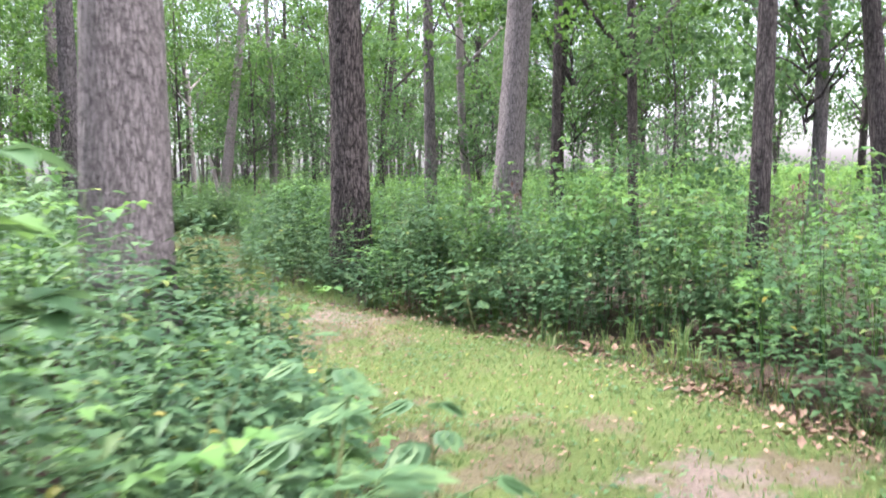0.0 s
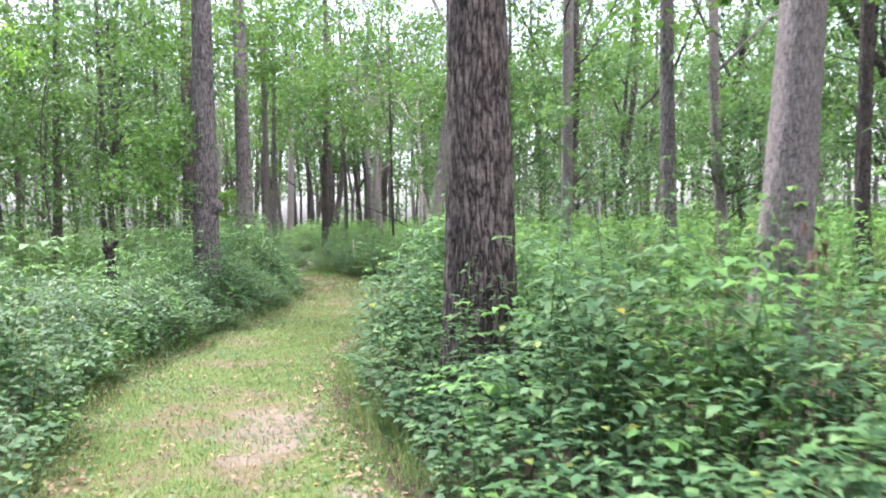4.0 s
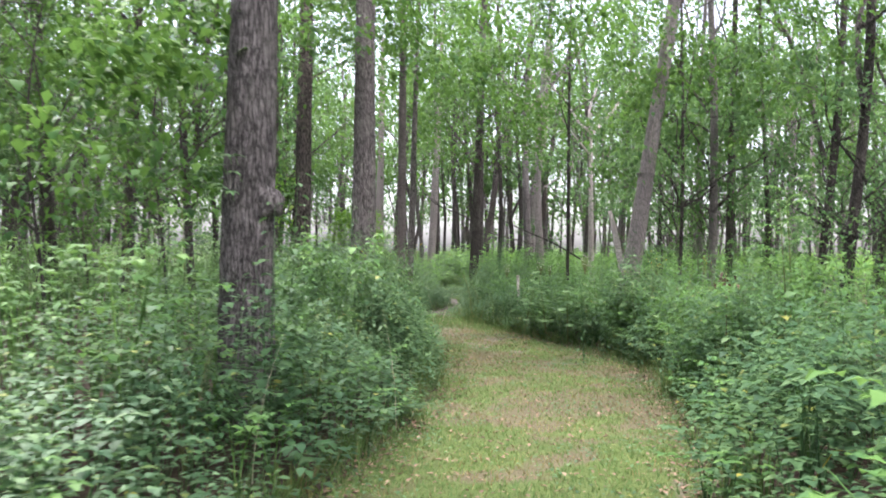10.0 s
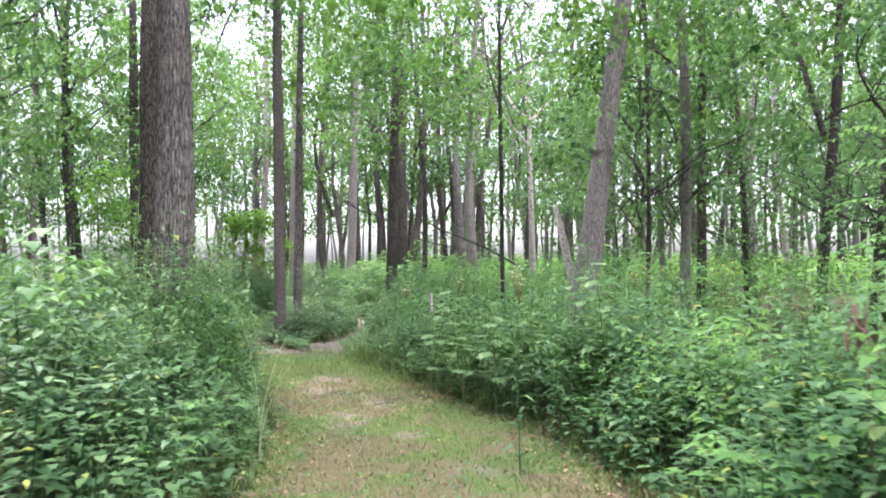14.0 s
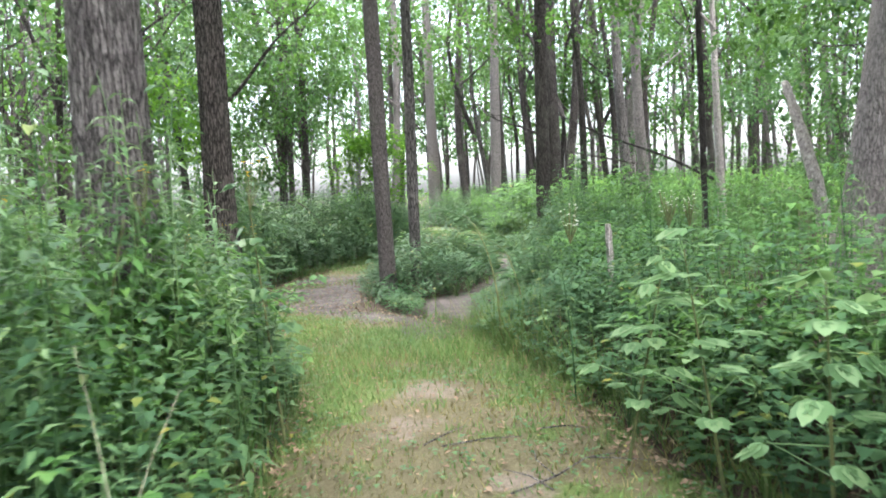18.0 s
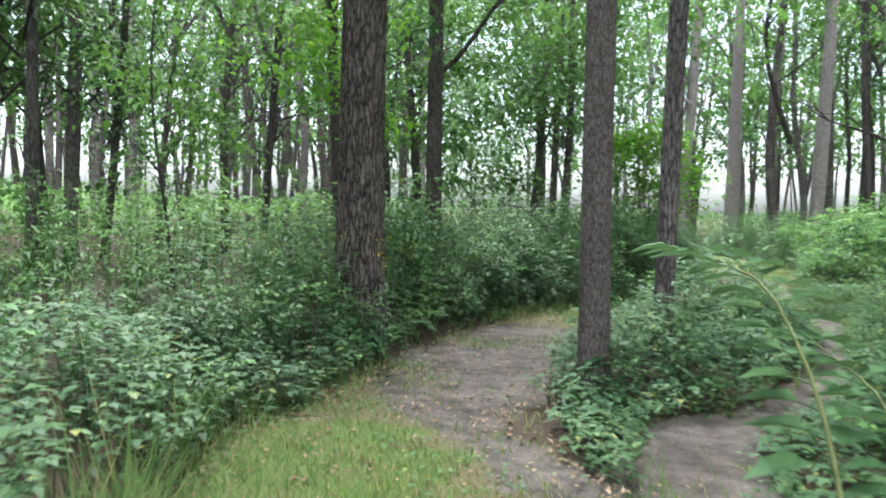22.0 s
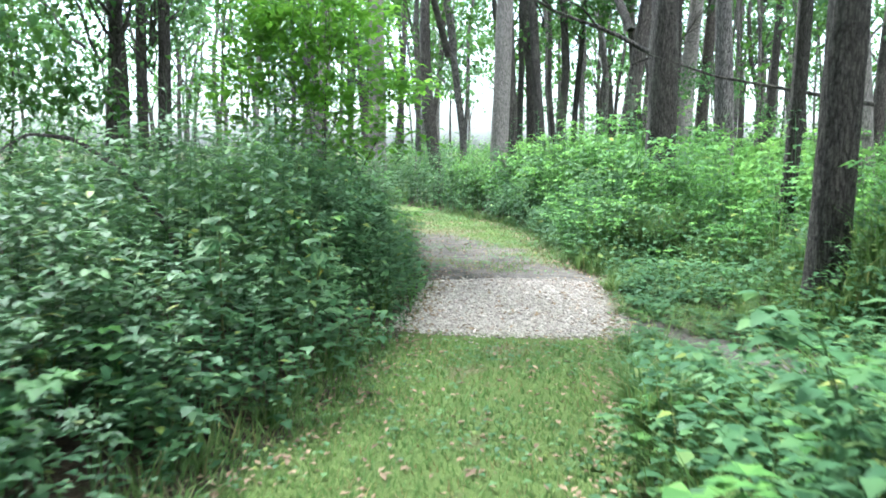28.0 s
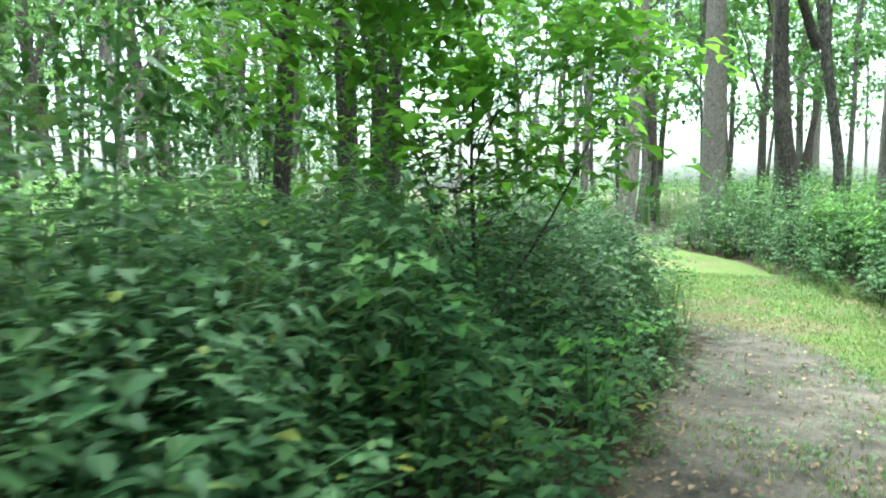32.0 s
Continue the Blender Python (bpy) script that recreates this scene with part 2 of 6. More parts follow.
STALK = plain_material("dry_stalk", [(0.3, (0.30, 0.29, 0.20)), (0.7, (0.46, 0.44, 0.33))], 12.0)
PETAL_WHITE = plain_material("white_petals", [(0.3, (0.62, 0.64, 0.55)), (0.7, (0.8, 0.8, 0.74))], 20.0)
PETAL_YELLOW = plain_material("yellow_petals", [(0.3, (0.65, 0.38, 0.01)), (0.7, (0.85, 0.55, 0.02))], 20.0)
STONE = plain_material("limestone_chips", [(0.3, (0.24, 0.2, 0.182)), (0.55, (0.355, 0.31, 0.286)), (0.8, (0.47, 0.42, 0.394))], 14.0, 0.9)


def ground_material():
    m, nt, p, out = nodes_of("woodland_ground")
    co = scaled_coords(nt, (1, 1, 1))
    fine = noise_node(nt, co, 38.0, 8, 0.7)
    mid = noise_node(nt, co, 5.0, 6, 0.65)
    big = noise_node(nt, co, 1.1, 4)

    def attr(name):
        a = nt.nodes.new("ShaderNodeAttribute")
        a.attribute_name = name
        return a.outputs["Fac"]

    def ramped(src, stops):
        r = ramp_node(nt, stops)
        nt.links.new(src, r.inputs[0])
        return r.outputs[0]

    def ragged(src, width=0.5):
        """A mask whose border is broken up by the grain of the ground."""
        a = nt.nodes.new("ShaderNodeMath")
        a.operation = 'MULTIPLY_ADD'
        nt.links.new(mid.outputs[0], a.inputs[0])
        a.inputs[1].default_value = width
        nt.links.new(src, a.inputs[2])
        r = ramp_node(nt, [(0.5 + width * 0.35, (0, 0, 0)), (0.62 + width * 0.5, (1, 1, 1))])
        nt.links.new(a.outputs[0], r.inputs[0])
        return r.outputs[0]

    floor_c = ramped(fine.outputs[0], [(0.3, (0.022, 0.016, 0.012)), (0.55, (0.058, 0.042, 0.03)), (0.78, (0.13, 0.096, 0.068))])
    grass_c = mix_colour(nt, ragged(attr("parched"), 0.7),
                         ramped(fine.outputs[0], [(0.3, (0.050, 0.080, 0.022)), (0.7, (0.11, 0.145, 0.042))]),
                         ramped(fine.outputs[0], [(0.3, (0.070, 0.063, 0.034)), (0.7, (0.148, 0.131, 0.076))]))
    dirt_c = mix_colour(nt, ramped(big.outputs[0], [(0.35, (0, 0, 0)), (0.65, (1, 1, 1))]),
                        ramped(fine.outputs[0], [(0.3, (0.034, 0.029, 0.027)), (0.7, (0.085, 0.072, 0.067))]),
                        ramped(fine.outputs[0], [(0.3, (0.08, 0.069, 0.064)), (0.7, (0.165, 0.143, 0.133))]))
    dirt_c = mix_colour(nt, 0.85, dirt_c, ramped(mid.outputs[0], [(0.36, (0.5, 0.5, 0.5)), (0.52, (1.0, 1.0, 1.0)), (0.68, (1.5, 1.46, 1.42))]), 'MULTIPLY')
    sand_c = ramped(fine.outputs[0], [(0.3, (0.115, 0.092, 0.072)), (0.7, (0.215, 0.177, 0.143))])
    gravel_c = ramped(fine.outputs[0], [(0.3, (0.22, 0.185, 0.168)), (0.7, (0.42, 0.37, 0.342))])
    c = mix_colour(nt, ragged(attr("grass")), floor_c, grass_c)
    c = mix_colour(nt, ragged(attr("dirt")), c, dirt_c)
    c = mix_colour(nt, ragged(attr("sand"), 0.9), c, sand_c)
    c = mix_colour(nt, ragged(attr("gravel"), 0.2), c, gravel_c)
    nt.links.new(c, p.inputs["Base Color"])
    p.inputs["Roughness"].default_value = 0.95
    p.inputs["Specular IOR Level"].default_value = 0.15
    b = nt.nodes.new("ShaderNodeBump")
    b.inputs["Strength"].default_value = 0.8
    b.inputs["Distance"].default_value = 0.03
    nt.links.new(fine.outputs[0], b.inputs["Height"])
    nt.links.new(b.outputs[0], p.inputs["Normal"])
    return m


GROUND = ground_material()

# ---- plan: the mown path winds along y, its two edges given as x at y ----
LEFT_Y = [-40, -8, -5.7, -4, -2, 0, 2, 4.5, 6, 8, 10, 12, 15, 17, 19, 20.8, 22, 23.3, 24.5, 26.1, 27, 28, 29, 30, 32, 33.5, 35, 37, 39.7, 42.7, 44.3, 47, 49, 52.4, 60, 90]
LEFT_X = [-14.05, -4.15, -3.05, -1.95, -1.3, -1.25, -1.69, -2.24, -2.74, -2.86, -2.74, -2.49, -2.29, -2.29, -2.54, -2.89, -3.39, -3.79, -4.24, -5.74, -6.39, -6.59, -6.94, -7.34, -7.74, -7.84, -7.48, -7.33, -7.48, -8.18, -8.48, -9.98, -10.48, -12.28, -19.05, -50.05]
RIGHT_Y = [-40, -8, -5, -2.4, -0.9, 0.15, 1.4, 2.6, 3.9, 4.8, 6.5, 7.3, 9.6, 11.4, 13.2, 15, 17, 19.2, 21, 23, 24.3, 25.4, 26.4, 27.2, 27.8, 28.2, 28.6, 29.3, 30.9, 33, 36.5, 38.5, 40.2, 41.3, 44.6, 47.5, 49.2, 52.6, 60, 90]
RIGHT_X = [-10.05, 0.55, 1.05, 1.4, 1.35, 1.23, 0.9, 0.46, -0.14, -0.34, -0.72, -0.74, -0.64, -0.24, -0.04, 0.16, 0.28, 0.09, -0.39, -1.44, -1.94, -2.64, -3.14, -3.5, -4.2, -5.1, -5.22, -5.3, -5.8, -5.94, -5.65, -5.43, -5.48, -5.88, -6.28, -7.18, -8.18, -9.88, -16.05, -46.05]
TRAIL = np.array([(-3.55, 26.7), (-3.8, 27.9), (-4.1, 28.9), (-3.75, 30.2), (-3.8, 32.5), (-4.2, 34.8), (-4.7, 36.4), (-5.6, 37.7)])


def left_edge(y):
    return np.interp(y, LEFT_Y, LEFT_X)


def right_edge(y):
    return np.interp(y, RIGHT_Y, RIGHT_X)


def trail_distance(x, y):
    best = np.full(np.shape(x), 99.0)
    for a, b in zip(TRAIL[:-1], TRAIL[1:]):
        d = b - a
        k = np.clip(((x - a[0]) * d[0] + (y - a[1]) * d[1]) / (d @ d), 0, 1)
        best = np.minimum(best, np.hypot(x - a[0] - k * d[0], y - a[1] - k * d[1]))
    return best


def trail_half(y):
    return np.interp(y, (27, 28.9, 29.8, 33, 34.5, 36), (0.46, 0.46, 0.22, 0.2, 0.34, 0.42))


def outside(x, y):
    """Metres from the trodden ground; negative on it."""
    d = np.maximum(left_edge(y) - x, x - right_edge(y))
    return np.minimum(d, trail_distance(x, y) - trail_half(y) + 0.04)


def wave(x, y, s, seed=0.0):
    """A smooth uneven value between about -1 and 1."""
    return (np.sin(x * s + 1.7 * np.sin(y * s * 0.73 + seed) + seed * 3.1)
            + np.sin(y * s * 1.19 + 1.3 * np.sin(x * s * 0.61 + 2.0 + seed))
            + 0.5 * np.sin((x + y) * s * 2.3 + seed * 1.7)) / 2.5


def grain(x, y, s, seed=0):
    """Smooth random values between -1 and 1 on a lattice of s cells per metre."""
    u, v = np.asarray(x) * s + 17.3 * seed, np.asarray(y) * s - 9.1 * seed
    i, j = np.floor(u), np.floor(v)
    fu, fv = u - i, v - j
    fu, fv = fu * fu * (3 - 2 * fu), fv * fv * (3 - 2 * fv)

    def corner(a, b):
        q = np.sin(a * 127.1 + b * 311.7 + seed * 74.7) * 43758.5453
        return q - np.floor(q)

    top = corner(i, j) * (1 - fu) + corner(i + 1, j) * fu
    low = corner(i, j + 1) * (1 - fu) + corner(i + 1, j + 1) * fu
    return (top * (1 - fv) + low * fv) * 2 - 1


def sandy(x, y):
    """Where the turf is worn through to pale sand, 0 to 0.5."""
    sand = np.zeros_like(x)
    for sx, sy, ra, rb in ((-1.0, 5.3, 0.45, 1.0), (-0.75, 6.3, 0.3, 0.7), (-2.2, 21.4, 0.26, 0.6), (0.3, -2.6, 0.6, 0.5), (-0.25, 3.2, 0.5, 1.0), (-3.0, 24.1, 0.4, 0.5), (-1.55, 20.6, 0.2, 0.35), (-2.9, 23.2, 0.28, 0.4),
                           (-0.9, 19.4, 0.3, 0.4), (0.1, 14.3, 0.22, 1.5), (-0.68, 9.8, 0.24, 1.1), (-0.4, 11.2, 0.24, 1.0), (-0.16, 12.7, 0.24, 1.0), (-1.2, 24.2, 0.25, 0.7), (-2.0, 22.2, 0.2, 0.35)):
        sand = np.maximum(sand, np.clip(0.8 - 0.5 * np.hypot((x - sx) / ra, (y - sy) / rb) + 0.2 * grain(x, y, 4.0, 5), 0, 0.52))
    return sand


def ground_z(x, y):
    d = np.clip(outside(x, y), -0.6, 3)
    soft = np.clip((d + 0.1) / 1.2, 0, 1)
    return 0.008 * wave(x, y, 2.7) + soft * (0.05 + 0.05 * wave(x, y, 0.6, 1.0))


def bare_ground(x, y):
    """Where the trodden path is bare earth, 0 to 1."""
    start = 28.5 - 0.6 * (np.clip(x, -7.3, -4.6) + 7.1) + 0.25 * wave(x, y, 2.9, 4.0)
    return np.clip((y - start) / 0.8, 0, 1) * np.clip((33.6 - y) / 1.4, 0, 1)


def trodden(x, y):
    """Bare stony earth along the inner side of the bend beyond the gravel, 0 to 1."""
    t = (x - left_edge(y)) / (right_edge(y) - left_edge(y))
    reach = np.interp(y, (39.5, 41.3, 43.5, 46), (1.2, 0.95, 0.68, 0.4))
    return np.clip((y - 39.5) / 0.5, 0, 1) * np.clip((46.5 - y) / 2.5, 0, 1) * np.clip(0.5 + (reach + 0.12 * wave(x, y, 2.1, 2.0) + 0.14 * grain(x, y, 3.0, 6) - t) * 1.9, 0, 1)


def parched(x, y):
    """How far the mown grass is worn to yellow and brown, 0 to 1."""
    lo, hi = left_edge(y), right_edge(y)
    t = np.clip((x - lo) / (hi - lo), 0, 1)
    rim = np.exp(-np.minimum(t, 1 - t) / 0.14)
    y2 = y + 1.1 * wave(x, y, 1.6, 3.0) + 0.4 * wave(x, y, 4.0, 7.0)
    worn = np.interp(y2, (-7, 0, 3, 7, 9.5, 12, 20, 23.5, 24.4, 26.2, 27.6, 29, 33, 35, 37, 40, 44), (0.5, 0.45, 0.48, 0.3, 0.38, 0.5, 0.58, 0.72, 0.32, 0.08, 0.15, 0.6, 0.6, 0.25, 0.35, 0.6, 0.4))
    return np.clip(worn - 0.04 + 0.45 * grain(x, y, 1.1, 1) + 0.5 * grain(x, y, 3.3, 2) + 0.35 * grain(x, y, 8.0, 3) - 0.45 * rim, 0, 1)


# ---- mesh helpers ----
def mesh_of(name, verts, faces, material, smooth=False):
    me = bpy.data.meshes.new(name)
    verts = np.ascontiguousarray(verts, dtype=np.float32)
    faces = np.ascontiguousarray(faces, dtype=np.int32)
    k = faces.shape[1]
    me.vertices.add(len(verts))
    me.vertices.foreach_set("co", verts.ravel())
    me.loops.add(faces.size)
    me.loops.foreach_set("vertex_index", faces.ravel())
    me.polygons.add(len(faces))
    me.polygons.foreach_set("loop_start", np.arange(0, faces.size, k, dtype=np.int32))
    if smooth:
        me.polygons.foreach_set("use_smooth", np.ones(len(faces), dtype=bool))
    me.materials.append(material)
    me.update(calc_edges=True)
    return me


def joined(pieces):
    vs, fs, n = [], [], 0
    for v, f in pieces:
        vs.append(v)
        fs.append(f + n)
        n += len(v)
    return np.concatenate(vs), np.concatenate(fs)


def part(name, mesh, parent, label=""):
    ob = new(name, mesh)
    ob.parent = parent
    return tagged(ob, label) if label else ob


def leaves(pos, az, tilt, length, width, fold=0.18, droop=0.18, fine=True):
    """Leaves from their stalk ends: az is the way they point, tilt the rise above level."""
    n = len(pos)
    u = np.stack([np.cos(az) * np.cos(tilt), np.sin(az) * np.cos(tilt), np.sin(tilt)], 1)
    s = np.stack([-np.sin(az), np.cos(az), np.zeros(n)], 1)
    up = np.cross(u, s)
    L, W = np.broadcast_to(length, n)[:, None], np.broadcast_to(width, n)[:, None]
    tip = pos + u * L - up * L * droop
    lft = pos + u * L * 0.42 + s * W * 0.5 + up * W * fold
    rgt = pos + u * L * 0.42 - s * W * 0.5 + up * W * fold
    base = np.arange(n)[:, None]
    if fine == 2:
        l1, r1 = (pos + u * L * 0.22 + k * s * W * 0.44 + up * W * fold * 0.8 for k in (1, -1))
        l2, r2 = (pos + u * L * 0.60 + k * s * W * 0.40 + up * (W * fold * 0.7 - L * droop * 0.4) for k in (1, -1))
        mid = pos + u * L * 0.5 - up * L * droop * 0.22
        v = np.stack([pos, l1, l2, tip, r2, r1, mid], 1).reshape(-1, 3)
        f = np.concatenate([base * 7 + np.array(t) for t in ((0, 6, 1), (1, 6, 2), (2, 6, 3), (3, 6, 4), (4, 6, 5), (5, 6, 0))])
    elif fine:
        mid = pos + u * L * 0.46
        v = np.stack([pos, lft, mid, rgt, tip], 1).reshape(-1, 3)
        f = np.concatenate([base * 5 + np.array(t) for t in ((0, 2, 1), (0, 3, 2), (1, 2, 4), (2, 3, 4))])
    else:
        v = np.stack([pos, lft, rgt, tip], 1).reshape(-1, 3)
        f = np.concatenate([base * 4 + np.array(t) for t in ((0, 2, 1), (1, 2, 3))])
    return v, f


def tube(points, radii, sides=5):
    """A tapering tube through points, as triangles."""
    points, radii = np.asarray(points, float), np.asarray(radii, float)
    t = np.gradient(points, axis=0)
    t /= np.linalg.norm(t, axis=1)[:, None] + 1e-9
    ref = np.where(np.abs(t[:, 2:3]) > 0.9, np.array([[1.0, 0, 0]]), np.array([[0, 0, 1.0]]))
    a = np.cross(t, ref)
    a /= np.linalg.norm(a, axis=1)[:, None] + 1e-9
    b = np.cross(t, a)
    ang = np.linspace(0, 2 * np.pi, sides, endpoint=False)
    ring = a[:, None] * np.cos(ang)[None, :, None] + b[:, None] * np.sin(ang)[None, :, None]
    v = (points[:, None] + ring * radii[:, None, None]).reshape(-1, 3)
    i, j = np.meshgrid(np.arange(len(points) - 1), np.arange(sides), indexing="ij")
    p0, p1 = i * sides + j, i * sides + (j + 1) % sides
    f = np.concatenate([np.stack([p0, p1, p1 + sides], -1).reshape(-1, 3), np.stack([p0, p1 + sides, p0 + sides], -1).reshape(-1, 3)])
    cap = len(v)
    v = np.concatenate([v, points[-1:]])
    e = (len(points) - 1) * sides
    f = np.concatenate([f, np.stack([e + np.arange(sides), e + (np.arange(sides) + 1) % sides, np.full(sides, cap)], -1)])
    return v, f


def spread(variants, x, y, z, turn, size, rng):
    """Sets copies of plant variants on many places and joins them into one mesh."""
    pick = rng.integers(0, len(variants), len(x))
    out = []
    for k, (v, f) in enumerate(variants):
        i = np.nonzero(pick == k)[0]
        if not len(i):
            continue
        c, s, h = np.cos(turn[i])[:, None], np.sin(turn[i])[:, None], size[i]
        w = (0.55 * h + 0.45)[:, None]
        px = (v[:, 0] * c - v[:, 1] * s) * w + x[i][:, None]
        py = (v[:, 0] * s + v[:, 1] * c) * w + y[i][:, None]
        pz = v[:, 2] * h[:, None] + z[i][:, None]
        vv = np.stack([px, py, pz], -1).reshape(-1, 3)
        ff = (f[None] + (np.arange(len(i)) * len(v))[:, None, None]).reshape(-1, 3)
        out.append((vv, ff))
    return joined(out)


# ---- the ground, one sheet to the horizon ----
def ground():
    xs = np.concatenate([-np.geomspace(700, 14, 24), np.arange(-13.8, 6.0, 0.2), np.geomspace(6, 700, 26)])
    ys = np.concatenate([-np.geomspace(700, 9, 24), np.arange(-8.8, 56, 0.2), np.geomspace(56, 800, 24)])
    X, Y = np.meshgrid(xs, ys, indexing="ij")
    x, y = X.ravel(), Y.ravel()
    v = np.stack([x, y, ground_z(x, y)], 1)
    i, j = np.meshgrid(np.arange(len(xs) - 1), np.arange(len(ys) - 1), indexing="ij")
    a = (i * len(ys) + j).ravel()
    f = np.stack([a, a + len(ys), a + len(ys) + 1, a + 1], 1)
    me = mesh_of("ground", v, f, GROUND, smooth=True)
    d = np.maximum(left_edge(y) - x, x - right_edge(y))
    on = np.clip(0.5 - d / 0.35, 0, 1)
    bare = bare_ground(x, y)
    bare = np.maximum(bare, trodden(x, y))
    dirt = np.maximum(on * bare, np.clip(0.5 - (trail_distance(x, y) - trail_half(y)) / 0.25, 0, 1))
    sand = sandy(x, y)
    gx = np.clip((x + 7.43) / 0.12, 0, 1) * np.clip((-5.5 - x) / 0.12, 0, 1)
    gravel = gx * np.clip((y - 37.15 - 0.1 * (x + 6.4) ** 2) / 0.12, 0, 1) * np.clip((40.05 - 0.28 * (x + 6.5) ** 2 - y) / 0.12, 0, 1)
    gravel = np.maximum(gravel, 0.3 * on * bare * (y > 39.6))
    for name, val in (("grass", on), ("parched", parched(x, y)), ("dirt", dirt), ("sand", sand * on), ("gravel", gravel)):
        at = me.attributes.new(name, 'FLOAT', 'POINT')
        at.data.foreach_set("value", val.astype(np.float32))
    tagged(new("ground", me), "woodland floor with a winding mown grass path", "ground", kind="structure")


ground()


# ---- trees ----
def trunk_mesh(name, dia, height, lean, material, sides, rows, seed, rough, flare=0.45, bend=0.0, limbs=()):
    rng = np.random.default_rng(seed)
    zz = np.linspace(0, 1, rows) ** 1.35 * height
    ang = np.linspace(0, 2 * np.pi, sides, endpoint=False)
    Z, A = np.meshgrid(zz, ang, indexing="ij")
    taper = 1 - 0.62 * (Z / height)
    root = 1 + flare * np.exp(-Z / (0.55 * dia + 0.12)) * (1 + 0.25 * np.cos(A * 4 + seed) + 0.15 * np.cos(A * 7 + 2 * seed))
    r = dia / 2 * taper * root
    k = max(6, round(dia * 50))
    twist = A + 0.22 * np.sin(Z * 1.9 + seed) + 0.10 * np.sin(Z * 5.3 + A * 2)
    ridge = np.abs(np.sin(twist * k / 2 + 0.8 * np.sin(Z * 4.1 + A * 3 + seed)))
    plate = np.sin(Z * 21 + 2.4 * np.sin(A * k * 0.5 + seed) + 5 * np.sin(A * 3))
    lump = 0.05 * np.sin(A * 2 + Z * 0.7 + seed) + 0.03 * np.sin(A * 3 - Z * 1.6)
    r = r * (1 + lump) + rough * (ridge ** 0.7 - 0.6) + rough * 0.3 * plate + rng.normal(0, rough * 0.12, r.shape)
    cx = lean[0] * Z + bend * np.sin(Z / height * 5 + seed)
    cy = lean[1] * Z + bend * np.cos(Z / height * 4 + seed)
    v = np.stack([cx + r * np.cos(A), cy + r * np.sin(A), Z - 0.12], -1).reshape(-1, 3)
    i, j = np.meshgrid(np.arange(rows - 1), np.arange(sides), indexing="ij")
    p0, p1 = i * sides + j, i * sides + (j + 1) % sides
    f = np.concatenate([np.stack([p0, p1, p1 + sides], -1).reshape(-1, 3), np.stack([p0, p1 + sides, p0 + sides], -1).reshape(-1, 3)])
    pieces = [(v, f)]
    for z0, az, ln, rise, rad in limbs:
        s = np.linspace(0, 1, 9)
        base = np.array([lean[0] * z0, lean[1] * z0, z0 - 0.12])
        wob = 0.07 * ln * np.sin(s * 7 + z0 + az)
        pts = base + np.stack([np.cos(az) * ln * s + wob * np.sin(az), np.sin(az) * ln * s - wob * np.cos(az), ln * (rise * s + 0.25 * s * s) + 0.5 * wob], 1)
        pieces.append(tube(pts, rad * (1 - 0.8 * s), 7))
        for q in (3, 5, 6):
            az2 = az + (0.8 if q % 2 else -0.7)
            l2 = ln * 0.45
            t2 = np.linspace(0, 1, 5)
            sub = pts[q] + np.stack([np.cos(az2) * l2 * t2, np.sin(az2) * l2 * t2, l2 * (0.5 * t2 + 0.1 * np.sin(t2 * 5))], 1)
            pieces.append(tube(sub, rad * 0.45 * (1 - 0.8 * t2), 5))
    vv, ff = joined(pieces)
    return mesh_of(name, vv, ff, material, smooth=True)


def sprays(g, c, reach, per, size, fine=False, hang=(-0.95, 0.2)):
    """Leafy boughs round the points c: each a few drooping fans of leaves, one above the other."""
    n = len(c)
    a = g.uniform(0, 2 * np.pi, n)[:, None]
    L = (np.broadcast_to(reach, n) * g.uniform(0.6, 1.3, n))[:, None]
    u = g.uniform(-1, 1, (n, per))
    v = g.normal(0, 0.36, (n, per)) * (1 - 0.6 * u * u)
    tier = g.choice([-0.34, 0.0, 0.0, 0.3], (n, per))
    z = L * (g.uniform(-0.3, 0.3, n)[:, None] * u - 0.2 * u * u - 0.3 * v * v + tier + g.normal(0, 0.06, (n, per)))
    p = np.stack([c[:, :1] + (np.cos(a) * u - np.sin(a) * v) * L, c[:, 1:2] + (np.sin(a) * u + np.cos(a) * v) * L, c[:, 2:] + z], -1).reshape(-1, 3)
    k = len(p)
    ln = size * g.uniform(0.65, 1.4, k)
    az = (a + g.normal(0, 1.3, (n, per))).ravel()
    return leaves(p, az, g.uniform(*hang, k), ln, ln * g.uniform(0.5, 0.72, k), fine=fine)


